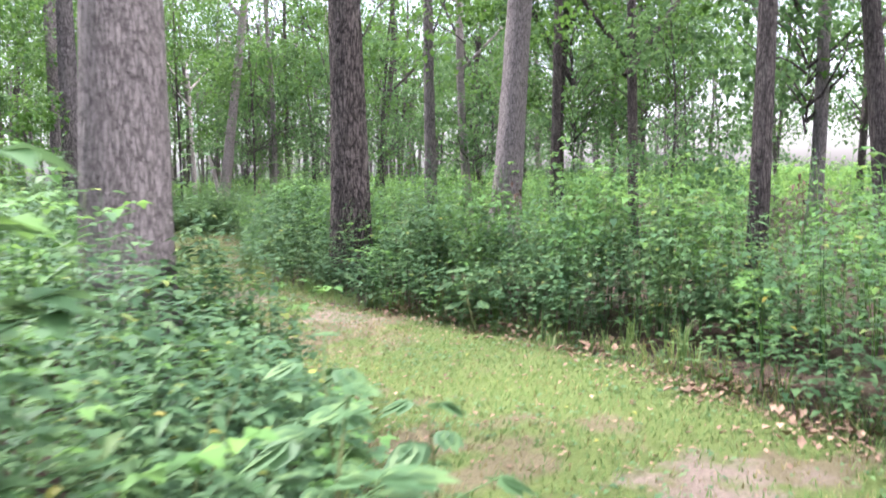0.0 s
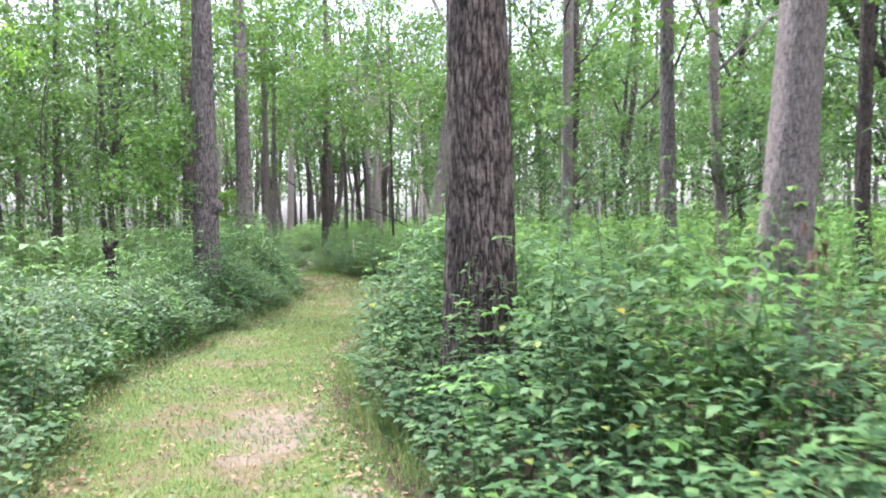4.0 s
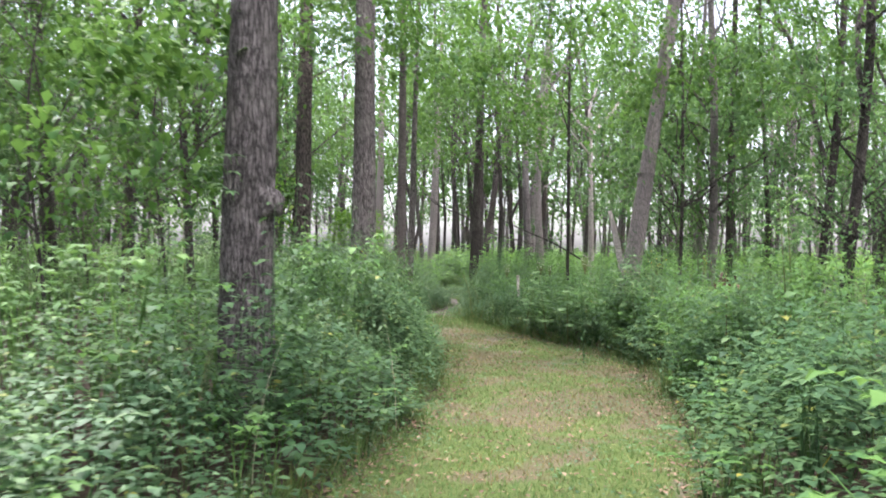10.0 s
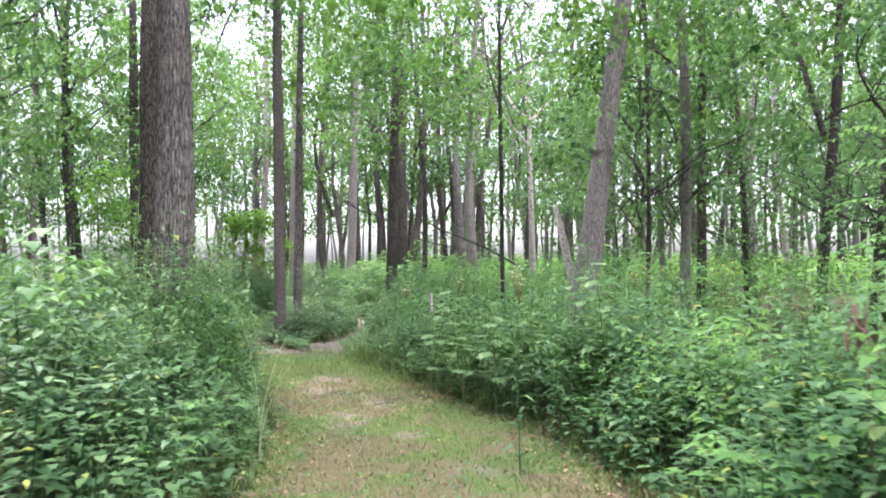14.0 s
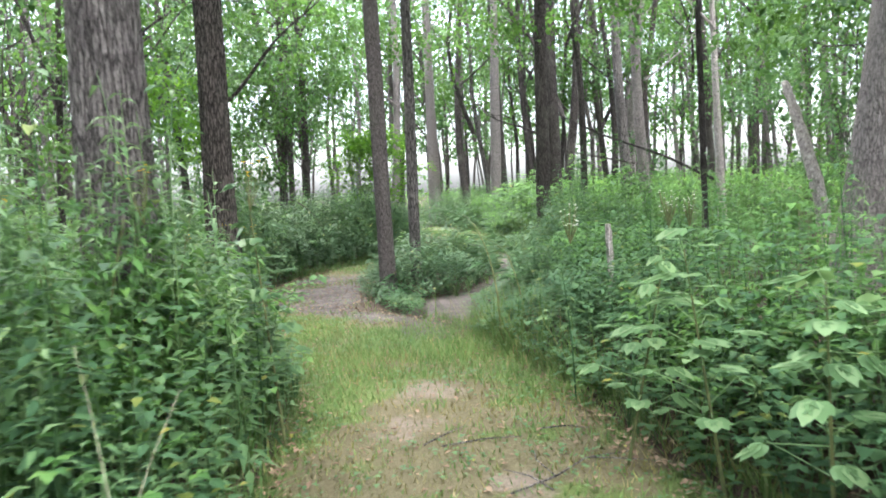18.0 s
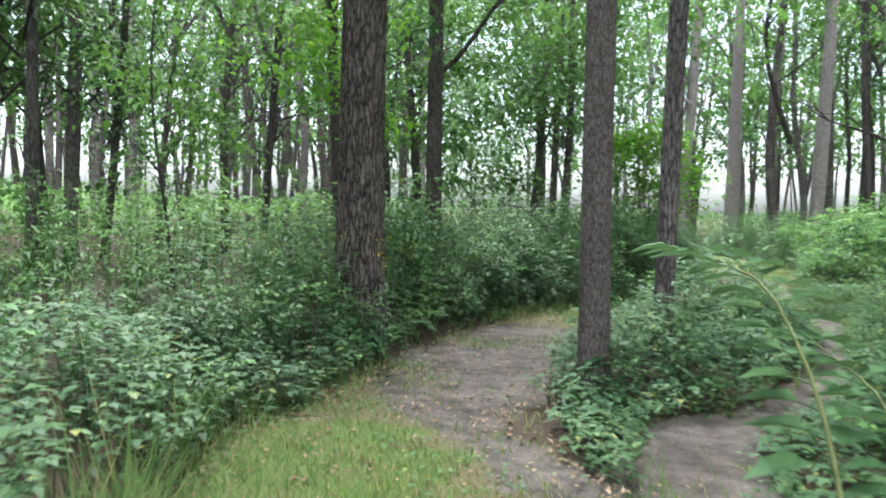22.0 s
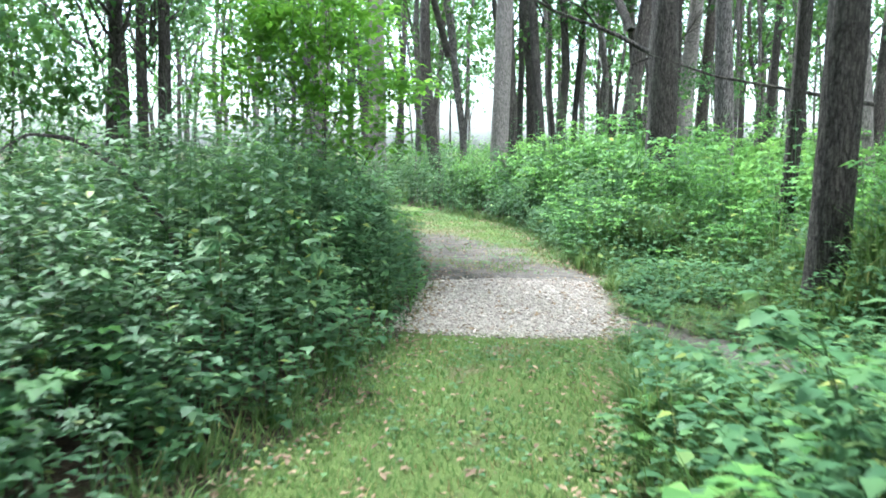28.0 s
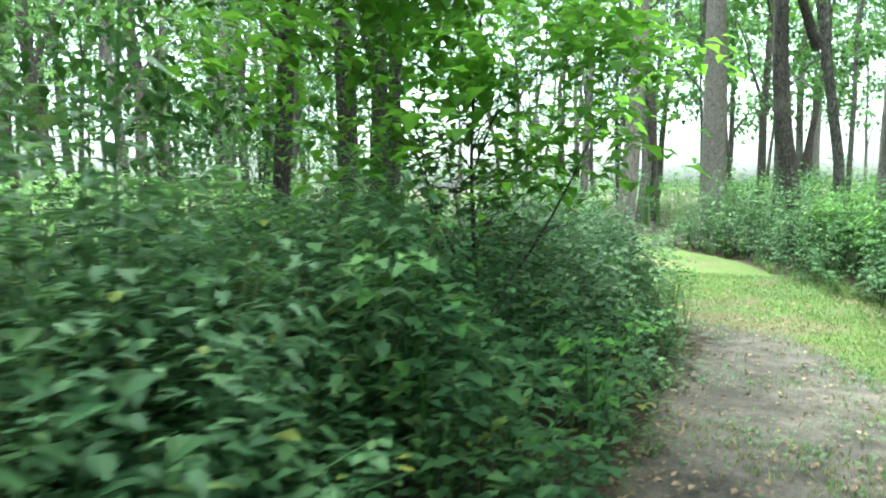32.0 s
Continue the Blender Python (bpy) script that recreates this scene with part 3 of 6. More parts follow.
def crown_mesh(seed, base, top, radius, clumps, per, size, material, twig=0.03, fine=False, reach=0.95, hang=(-0.95, 0.2)):
    """A loose crown of leafy boughs round a tree's axis, with the branches that carry them."""
    rng = np.random.default_rng(seed)
    h = rng.uniform(0, 1, clumps)
    cz = base + (top - base) * h
    cr = radius * np.sqrt(rng.uniform(0.05, 1, clumps)) * (0.45 + 0.75 * np.sin(np.pi * np.clip(h * 0.9 + 0.1, 0, 1)))
    ca = rng.uniform(0, 2 * np.pi, clumps)
    c = np.stack([cr * np.cos(ca), cr * np.sin(ca), cz], 1)
    twigs = []
    for k in range(clumps):
        s = np.linspace(0, 1, 8)[:, None]
        start = np.array([0, 0, cz[k] - 0.45 * cr[k] - 0.3])
        crook = np.cumsum(rng.normal(0, 0.06, (8, 3)), 0) * np.sin(s * np.pi) * cr[k]
        line = start + (c[k] - start) * s + np.array([0, 0, 0.25]) * np.sin(s * np.pi) + crook
        thick = twig * rng.uniform(0.35, 1.05)
        twigs.append(tube(line, thick * (1 - 0.8 * s[:, 0]), 4))
        side = line[4] + (rng.normal(0, 0.4, 3) + np.array([0, 0, 0.35])) * cr[k] * 0.6 * s[::2]
        twigs.append(tube(side, thick * 0.45 * (1 - 0.7 * s[::2, 0]), 3))
    return mesh_of("crown", *sprays(rng, c, reach, per, size, fine, hang), material), mesh_of("twigs", *joined(twigs), BARK_DARK)


CROWNS = [crown_mesh(40 + k, *spec) for k, spec in enumerate((
    (5.0, 14.0, 3.4, 40, 110, 0.16, LEAF_CANOPY, 0.04), (6.0, 15.0, 3.6, 42, 110, 0.17, LEAF_CANOPY, 0.04),
    (3.6, 12.0, 3.0, 38, 110, 0.16, LEAF_CANOPY, 0.04), (3.0, 10.5, 2.8, 34, 110, 0.15, LEAF_FAR, 0.035)))]
SPRAY = [crown_mesh(70 + k, *spec) for k, spec in enumerate((
    (1.5, 4.6, 1.5, 26, 60, 0.11, LEAF_YOUNG, 0.009, False, 0.6), (1.2, 3.6, 1.2, 26, 60, 0.10, LEAF_YOUNG, 0.008, False, 0.5), (1.6, 6.0, 1.7, 30, 60, 0.12, LEAF_CANOPY, 0.011, False, 0.6), (1.4, 4.6, 1.5, 28, 60, 0.12, LEAF_FAR, 0.01, False, 0.6)))]
THIN_CROWNS = [crown_mesh(55 + k, *spec) for k, spec in enumerate(((4.4, 13.5, 3.3, 18, 60, 0.22, LEAF_CANOPY, 0.035), (4.0, 12.0, 3.2, 18, 60, 0.21, LEAF_FAR, 0.035)))]
HIGH = [crown_mesh(60 + k, *spec) for k, spec in enumerate(((7.5, 15.5, 3.0, 15, 60, 0.19, LEAF_CANOPY), (8.0, 16.0, 3.2, 16, 60, 0.19, LEAF_CANOPY)))]
LOW = [crown_mesh(80 + k, *spec) for k, spec in enumerate((
    (3.8, 8.4, 2.4, 20, 90, 0.15, LEAF_FAR), (3.5, 8.8, 2.7, 22, 90, 0.155, LEAF_CANOPY), (3.2, 7.0, 2.2, 16, 90, 0.14, LEAF_CANOPY)))]
# Paler leaf colour stands in for sun on the wood right of the path.
LIGHT_LOW = crown_mesh(86, 2.2, 6.5, 2.0, 16, 80, 0.14, LEAF_FAR)
BUSH = crown_mesh(90, 1.5, 3.4, 1.4, 46, 56, 0.13, LEAF_YOUNG, 0.006, 1, 0.5, (-0.4, 0.15))


def tree(x, y, trunk, crown, turn, label, group="", size=1.0):
    root = new("tree")
    root.location = (x, y, float(ground_z(np.array([x]), np.array([y]))[0]))
    part("trunk", trunk, root)
    if crown is not None:
        c = part("crown", crown[0], root)
        c.rotation_euler = (0, 0, turn)
        c.scale = (size, size, size)
        w = tagged(part("branchwork", crown[1], root, "thin dark branches"), kind="stuff")
        w.rotation_euler = (0, 0, turn)
        w.scale = (size, size, size)
    return tagged(root, label, "tree", group)


# the trees beside the path: x, y, girth, lean, bark, label
def near_tree(x, y, dia, lean, material, label, seed, crown=0, rough=0.012, height=15.0, limbs=(), bend=0.0):
    close = min((x - a) ** 2 + (y - b) ** 2 for a, b in ((-2.4, 0), (0.7, 6.4), (-3.6, 14.3), (-4.5, 22.7), (-8.1, 30.3), (-5, 29.4), (-5, 31), (-6.2, 10.5))) < 1
    t = trunk_mesh("trunk", dia, height, lean, material, *((92, 150) if close else (36, 60)), seed, rough, limbs=limbs, bend=bend)
    ob = tree(x, y, t, HIGH[crown % 2], seed * 1.3, label)
    if dia < 0.26:
        for c in ob.children:
            if c.name.split(".")[0] != "trunk":
                c.scale = (0.55, 0.55, 1.15)
    return ob


near_tree(-2.40, 0.14, 0.58, (0.01, 0.0), BARK_PALE, "stout pale grey tree trunk beside the mown path", 1, 0, 0.008)
near_tree(0.58, 5.75, 0.56, (-0.005, 0.0), BARK_RIDGED, "dark deeply furrowed tree trunk rising from brambles", 2, 1, 0.016)
near_tree(3.65, 7.24, 0.55, (0.09, 0.0), BARK_PALE, "pale leaning tree trunk among tall herbs", 3, 0, 0.01)
near_tree(3.55, 0.88, 0.22, (0.06, 0.02), BARK_DARK, "slender dark mossy tree leaning over brambles", 4, 2, 0.006)
near_tree(-6.26, 10.51, 0.57, (-0.008, 0.0), BARK_RIDGED, "straight dark furrowed tree with leaves at its foot", 5, 1, 0.014)
near_tree(-3.63, 14.24, 0.45, (0.0, 0.0), BARK_GREY, "grey tree trunk with a burl, beside the path", 6, 0, 0.012)
near_tree(-4.55, 22.73, 0.49, (-0.01, 0.0), BARK_GREY, "large ridged grey tree trunk behind tall herbs", 7, 1, 0.017)
near_tree(-8.11, 30.27, 0.54, (0.0, 0.0), BARK_RIDGED, "big brown furrowed tree beside the bare dirt path", 8, 0, 0.018)
near_tree(-10.58, 35.13, 0.30, (-0.015, 0.0), BARK_DARK, "slim dark tree forking above the undergrowth", 9, 2, 0.007, limbs=((3.95, 0.3, 2.6, 0.75, 0.05), (5.5, 2.6, 2.4, 0.7, 0.05)))
near_tree(-4.99, 29.34, 0.245, (-0.012, 0.0), BARK_FLAKY, "young rough-barked tree standing where the dirt paths part", 10, 2, 0.004)
near_tree(-5.05, 30.99, 0.185, (0.012, 0.0), BARK_GREY, "slender grey tree standing among low herbs", 11, 3, 0.006)
near_tree(-3.8, 38.18, 0.35, (0.02, 0.0), BARK_DARK, "dark tree at the edge of the side trail", 12, 0, 0.010)
near_tree(-4.2, 45.0, 0.50, (0.0, 0.0), BARK_DARK, "dark furrowed tree with a dead branch beyond the gravel", 13, 1, 0.014, limbs=((3.0, 2.9, 3.0, 0.35, 0.05),))
near_tree(0.84, 28.2, 0.46, (0.14, 0.0), BARK_PALE, "leaning grey tree with a ring-shaped scar", 14, 1, 0.012, limbs=((8.5, 2.4, 3.5, 0.9, 0.1),))
near_tree(5.36, 15.53, 0.36, (0.0, 0.0), BARK_GREY, "straight grey tree in tall undergrowth", 15, 0, 0.01)
near_tree(3.96, 19.09, 0.33, (0.02, 0.0), BARK_PALE, "pale slim tree in tall undergrowth", 16, 2, 0.008)
near_tree(6.94, 11.36, 0.24, (0.03, 0.0), BARK_DARK, "thin dark tree in tall undergrowth", 17, 3, 0.006)
near_tree(8.32, 10.07, 0.25, (0.0, 0.02), BARK_DARK, "thin dark forked tree in tall undergrowth", 18, 2, 0.006, limbs=((4.0, 0.2, 3.2, 1.1, 0.09), (4.2, 3.0, 3.0, 1.0, 0.07)))
near_tree(-10.24, 20.0, 0.31, (-0.035, 0.0), DEADWOOD, "pale dead tree trunk with a broken top", 19, 3, 0.008, height=7.0)
near_tree(-12.72, 25.57, 0.33, (-0.09, 0.0), BARK_DARK, "dark furrowed tree leaning among saplings", 20, 3, 0.006)
near_tree(-11.58, 26.8, 0.33, (0.02, 0.0), BARK_DARK, "dark furrowed tree standing among saplings", 21, 2, 0.006)
near_tree(4.53, 33.58, 0.26, (0.01, 0.0), BARK_DARK, "thin dark tree far in the undergrowth", 22, 3, 0.006)
near_tree(-7.2, 50.5, 0.46, (0.03, 0.0), BARK_PALE, "pale forked tree beyond the bright thicket", 23, 1, 0.008)
near_tree(-6.85, 50.9, 0.34, (-0.03, 0.0), BARK_DARK, "dark tree grown beside a pale forked one", 25, 0, 0.008)
near_tree(-11.35, 56.8, 0.6, (0.0, 0.0), BARK_PALE, "tall pale tree beyond the dirt path", 24, 0, 0.008)

near_tree(-2.1, 50.3, 0.46, (0.0, 0.0), BARK_GREY, "grey tree forking widely high above the thicket", 27, 1, 0.01, bend=0.15, limbs=((9.3, 0.5, 4.5, 1.1, 0.15), (9.0, 2.7, 4.0, 1.2, 0.12)))
near_tree(1.05, 45.7, 0.32, (-0.02, 0.0), DEADWOOD, "bleached dead tree with bare forked limbs", 28, 3, 0.008, height=8.4, limbs=((7.3, 0.3, 2.6, 1.1, 0.09), (7.6, 2.5, 2.8, 0.8, 0.08), (6.4, 3.6, 2.2, 0.9, 0.05), (7.9, 1.4, 2.2, 1.3, 0.07)))
near_tree(-26.6, 48.4, 0.34, (-0.2, -0.12), BARK_DARK, "slim dark tree leaning far over", 26, 1, 0.006, bend=0.25)


def trunk_of(tree_ob):
    return [c for c in tree_ob.children if c.name.split(".")[0] == "trunk"][0]


def burl(name, tree_ob, at, size, material, seed, label):
    g = np.random.default_rng(seed)
    bm = bmesh.new()
    bmesh.ops.create_icosphere(bm, subdivisions=3, radius=1.0)
    v = np.array([q.co[:] for q in bm.verts])
    f = np.array([[q.index for q in p.verts] for p in bm.faces])
    bm.free()
    v = v * (1 + 0.16 * np.sin(v[:, :1] * 5 + seed) + 0.12 * np.sin(v[:, 1:2] * 7) + 0.1 * np.sin(v[:, 2:] * 9)) + g.normal(0, 0.02, v.shape)
    part(name, mesh_of(name, v * np.array(size) + np.array(at), f, material, smooth=True), trunk_of(tree_ob), label)


for ob in list(scene.objects):
    if ob.parent is None and abs(ob.location.x + 3.63) + abs(ob.location.y - 14.24) < 0.05:
        burl("burl", ob, (0.2, -0.07, 1.88), (0.10, 0.10, 0.14), BARK_GREY, 3, "dark rounded burl")
        g = np.random.default_rng(8)
        for k in range(9):
            n = 5
            at = np.array([g.uniform(-0.2, 0.16), -0.2, g.uniform(1.75, 2.25)])
            stalk = np.array([[0, 0, -0.05], [0, -0.04, 0.0], [g.uniform(-0.05, 0.05), -0.11, 0.02]]) + at
            lv = leaves(np.repeat(stalk[2:], n, 0), np.linspace(3.3, 6.1, n), g.uniform(-0.4, 0.2, n), g.uniform(0.06, 0.11, n), 0.05, fine=2)
            sprout = part("sprout", mesh_of("sprout", *joined([lv, tube(stalk, (0.004, 0.003, 0.002), 4)]), LEAF_BRAMBLE), trunk_of(ob), "leafy sprout from the trunk")
    if ob.parent is None and abs(ob.location.x - 0.84) + abs(ob.location.y - 28.2) < 0.05:
        burl("scar", ob, (0.52, -0.02, 3.62), (0.215, 0.215, 0.05), BARK_PALE, 5, "swollen ring-shaped scar")

# the trees further in
TRUNKS = {}
SHAPES = (
    ((0.0, 0.02), 0.16, ((5.5, 0.0, 2.6, 0.9, 0.05), (7.5, 2.4, 2.4, 0.8, 0.045))),
    ((0.035, -0.01), 0.34, ((4.3, 1.3, 5.0, 1.7, 0.085), (6.5, 3.7, 2.6, 0.8, 0.05), (3.4, 4.4, 1.5, 0.5, 0.025))),
    ((-0.03, 0.015), 0.24, ((6.0, 2.6, 4.4, 1.5, 0.075), (4.8, 5.4, 2.2, 0.6, 0.035), (8.0, 0.8, 2.6, 0.9, 0.05))),
    ((0.05, 0.03), 0.42, ((3.6, 0.6, 2.4, 0.7, 0.035), (5.2, 3.9, 5.0, 1.9, 0.08), (7.0, 2.2, 2.8, 0.8, 0.05))),
)
for tone, mat in ((0, BARK_DARK), (1, BARK_PALE), (2, BARK_GREY)):
    for k, (lean, bend, limbs) in enumerate(SHAPES):
        TRUNKS[tone, k] = trunk_mesh("trunk", 0.30, 15.0, lean, mat, 12, 30, 100 + tone * 10 + k, 0.006, bend=bend, limbs=limbs)
WOOD = (
    ((7.5, 18.0, 0.32, 1), (9.0, 14.0, 0.31, 0), (8.0, 4.7, 0.25, 1), (6.4, 2.1, 0.27, 0), (-17.8, 24.8, 0.18, 0), (-15.2, 23.1, 0.19, 0)),
    ((-13.4, 22.0, 0.25, 0), (-12.1, 34.2, 0.21, 0), (3.4, 30.9, 0.26, 1), (-9.2, 25.3, 0.20, 0), (6.2, 35.7, 0.18, 0)),
    ((-3.2, 41.6, 0.21, 0), (-0.5, 31.7, 0.11, 0), (2.3, 29.5, 0.10, 0), (4.5, 37.2, 0.22, 1), (5.8, 26.3, 0.28, 0), (-1.7, 55.6, 0.51, 1), (6.5, 30.9, 0.26, 0), (9.7, 34.8, 0.39, 0)),
    ((9.3, 32.7, 0.21, 0), (-23.1, 35.9, 0.21, 0), (-20.0, 35.1, 0.22, 0), (-24.1, 39.6, 0.24, 0), (-20.5, 39.2, 0.25, 0), (-15.3, 49.3, 0.30, 0), (-8.9, 54.6, 0.38, 0), (-6.2, 54.1, 0.30, 0)),
    ((-21.0, 33.8, 0.28, 0), (-18.9, 33.6, 0.32, 2), (-17.0, 41.9, 0.22, 0), (-15.3, 40.8, 0.25, 0), (-15.1, 46.8, 0.35, 0), (-12.5, 54.1, 0.42, 1), (-3.0, 54.0, 0.32, 0), (-1.1, 44.4, 0.39, 1)),
    ((-13.2, 43.9, 0.25, 0), (-13.6, 46.0, 0.28, 0), (-4.2, 49.6, 0.38, 0), (-5.0, 56.7, 0.21, 0), (-17.5, 31.2, 0.24, 0), (-14.4, 30.0, 0.2, 2), (-16.0, 36.5, 0.2, 0), (-22.5, 30.2, 0.25, 0)),
)
rng = np.random.default_rng(5)
LABELS = ("dark slim woodland tree among undergrowth", "pale woodland tree standing among undergrowth", "grey woodland tree standing among undergrowth")
count = 0
placed = [(o.location.x, o.location.y) for o in scene.objects if o.name.split(".")[0] == "tree"]


def wood_tree(x, y, dia, tone):
    global count
    glade = (x > -13 and y > 43) or (-4 < x < 0 and 30 < y < 43)
    sunny = 2 < x < 11 and 16 < y < 38
    open_wood = x < -11 and 26 < y < 52
    crown = HIGH[count % 2] if glade or sunny else THIN_CROWNS[count % 2] if open_wood else CROWNS[(count * 3 + tone) % 4] if count < 47 else THIN_CROWNS[count % 2]
    ob = tree(x, y, TRUNKS[tone, count % 4], crown, count * 2.4, LABELS[tone], "trees of the wood", 0.9 + 0.05 * (count % 4))
    if max(np.interp(y, LEFT_Y, LEFT_X) - x, x - np.interp(y, RIGHT_Y, RIGHT_X)) < 5:
        ob.children[1].scale = (0.8, 0.8, 1.05)
    if not glade and not (open_wood and count % 3):
        low = part("foliage", (LIGHT_LOW if sunny else LOW[(count * 2 + tone) % 3])[0], ob)
        low.rotation_euler = (0, 0, count * 1.1)
        low.scale = (1, 1, 0.8 + 0.1 * (count % 5))
        held = tagged(part("branchwork", (LIGHT_LOW if sunny else LOW[(count * 2 + tone) % 3])[1], ob, "crooked dark branches"), kind="stuff")
        held.rotation_euler, held.scale = (0, 0, count * 1.1), (1, 1, 0.8 + 0.1 * (count % 5))
    for c in ob.children:
        if c.name.split(".")[0] == "trunk":
            c.scale = (dia / 0.30, dia / 0.30, 0.95 + 0.05 * (count % 3))
            c.rotation_euler = (0, 0, count * 1.9)
    placed.append((x, y))
    count += 1


for row in WOOD:
    for x, y, dia, tone in row:
        wood_tree(x, y, dia, tone)
# the wood goes on around and behind, at the same spacing
tries = 0
while count < 140 and tries < 6000:
    tries += 1
    x, y = rng.uniform(-46, 40), rng.uniform(-28, 84)
    d = max(np.interp(y, LEFT_Y, LEFT_X) - x, x - np.interp(y, RIGHT_Y, RIGHT_X))
    if d < (6 if y > 58 else 14) or min((x - a) ** 2 + (y - b) ** 2 for a, b in placed) < 14:
        continue
    wood_tree(x, y, rng.uniform(0.16, 0.42), int(rng.choice([0, 0, 2, 2, 1])))

# understorey saplings
THIN = [trunk_mesh("trunk", 0.055, 4.6, ((0.02, 0.05), (-0.05, 0.02), (0.03, -0.04))[k], BARK_DARK, 8, 22, 200 + k, 0.001, 0.2, 0.12,
                   limbs=((1.7, k * 2.0, 1.3, 0.8, 0.016), (2.4, k * 2.0 + 2.5, 1.2, 0.8, 0.013), (3.1, k * 2 + 4.6, 1.0, 0.8, 0.011))) for k in range(3)]


def curved_limb(points, r0, r1, sides=8):
    pts = np.asarray(points, float)
    s0, s = np.linspace(0, 1, len(pts)), np.linspace(0, 1, 24)
    line = np.stack([np.interp(s, s0, pts[:, i]) for i in range(3)], 1)
    for k in range(3):
        line[1:-1] = (line[:-2] + 2 * line[1:-1] + line[2:]) / 4
    return mesh_of("limb", *tube(line, r0 + (r1 - r0) * s, sides), BARK_DARK, smooth=True)


def sapling(x, y, k, size, label):
    ob = tree(x, y, THIN[k % 3], SPRAY[k % 4], k * 1.7, label, "saplings", 1.0)
    ob.name = "sapling"
    ob.scale = (size, size, size)
    return ob


bush = tree(-9.0, 41.2, trunk_mesh("trunk", 0.036, 3.0, (0.03, 0.02), BARK_DARK, 7, 16, 240, 0.0005, 0.1, 0.05, limbs=((0.5, 0.4, 1.0, 1.6, 0.013), (0.6, 2.9, 1.0, 1.6, 0.013), (0.8, 4.6, 0.9, 1.5, 0.011))), BUSH, 0.7, "bushy sapling with bright green backlit leaves")
bush.name = "sapling"


def limbed_sapling():
    ob = tree(-8.85, 13.95, curved_limb([(0, 0, -0.1), (0.02, 0.05, 1.5), (0.05, 0, 2.95), (0.28, 0, 3.8)], 0.085, 0.055), SPRAY[1], 0.4, "forked sapling with arching dark limbs and yellow-green leaves")
    for c in ob.children:
        if c.name.split(".")[0] != "trunk":
            c.location = (0.6, 0, 2.6)
    for pts, r in (([(0.28, 0, 3.78), (0.5, 0.05, 4.12), (0.8, 0, 4.4), (1.55, -0.1, 5.27), (1.65, 0, 5.77), (1.9, 0.1, 6.9)], 0.045), ([(0.28, 0, 3.75), (0.42, -0.05, 4.47), (0.9, -0.1, 5.35), (0.95, 0, 5.85), (1.1, 0.1, 7.0)], 0.038), ([(0.25, 0, 3.7), (0.0, 0.1, 4.93), (-0.5, 0.2, 5.6), (-0.8, 0.3, 6.6)], 0.03), ([(0.9, -0.1, 5.35), (1.4, -0.5, 5.5), (1.9, -0.9, 6.1)], 0.018), ([(0.0, 0.1, 4.9), (-0.6, -0.3, 5.0), (-1.2, -0.6, 5.4)], 0.016)):
        part("limb", curved_limb(pts, r, r * 0.3), ob)
    ob.name = "sapling"


limbed_sapling()
sapling(-9.6, 12.2, 0, 1.0, "bright green sapling beside a fallen log")
sapling(-11.5, 14.5, 1, 1.2, "bright green leafy sapling in the undergrowth")
n_sap = 0
tries = 0
while n_sap < 30 and tries < 4000:
    tries += 1
    x, y = rng.uniform(-24, 14), rng.uniform(-6, 62)
    d = max(np.interp(y, LEFT_Y, LEFT_X) - x, x - np.interp(y, RIGHT_Y, RIGHT_X))
    if d < 3.4 or min((x - a) ** 2 + (y - b) ** 2 for a, b in placed) < 1.0:
        continue
    sapling(x, y, int(rng.integers(2, 4)), rng.uniform(0.7, 1.4), "young leafy sapling in the undergrowth")
    n_sap += 1


# ---- plants of the undergrowth, as kinds one metre high ----
def nettle(rng, nodes=13, fine=True):
    p, az, tl, ln = [], [], [], []
    h = 1.0
    bend = rng.uniform(-0.12, 0.12, 2)
    for k in range(nodes):
        t = 0.12 + 0.88 * (k + 1) / nodes
        a0 = (k % 2) * np.pi / 2 + rng.uniform(-0.4, 0.4)
        for s in (0, np.pi):
            stalk = 0.035
            p.append((bend[0] * t * t + stalk * np.cos(a0 + s), bend[1] * t * t + stalk * np.sin(a0 + s), h * t))
            az.append(a0 + s + rng.uniform(-0.25, 0.25))
            tl.append(rng.uniform(-0.22, 0.18))
            ln.append(0.108 * (1.12 - 0.55 * t) * rng.uniform(0.7, 1.3))
    lv = leaves(np.array(p), np.array(az), np.array(tl), np.array(ln), np.array(ln) * 0.55, fine=fine)
    s = np.linspace(0, 1, 4)
    return joined([lv, tube(np.stack([bend[0] * s * s, bend[1] * s * s, s], 1), 0.006 * (1.2 - s), 3)])


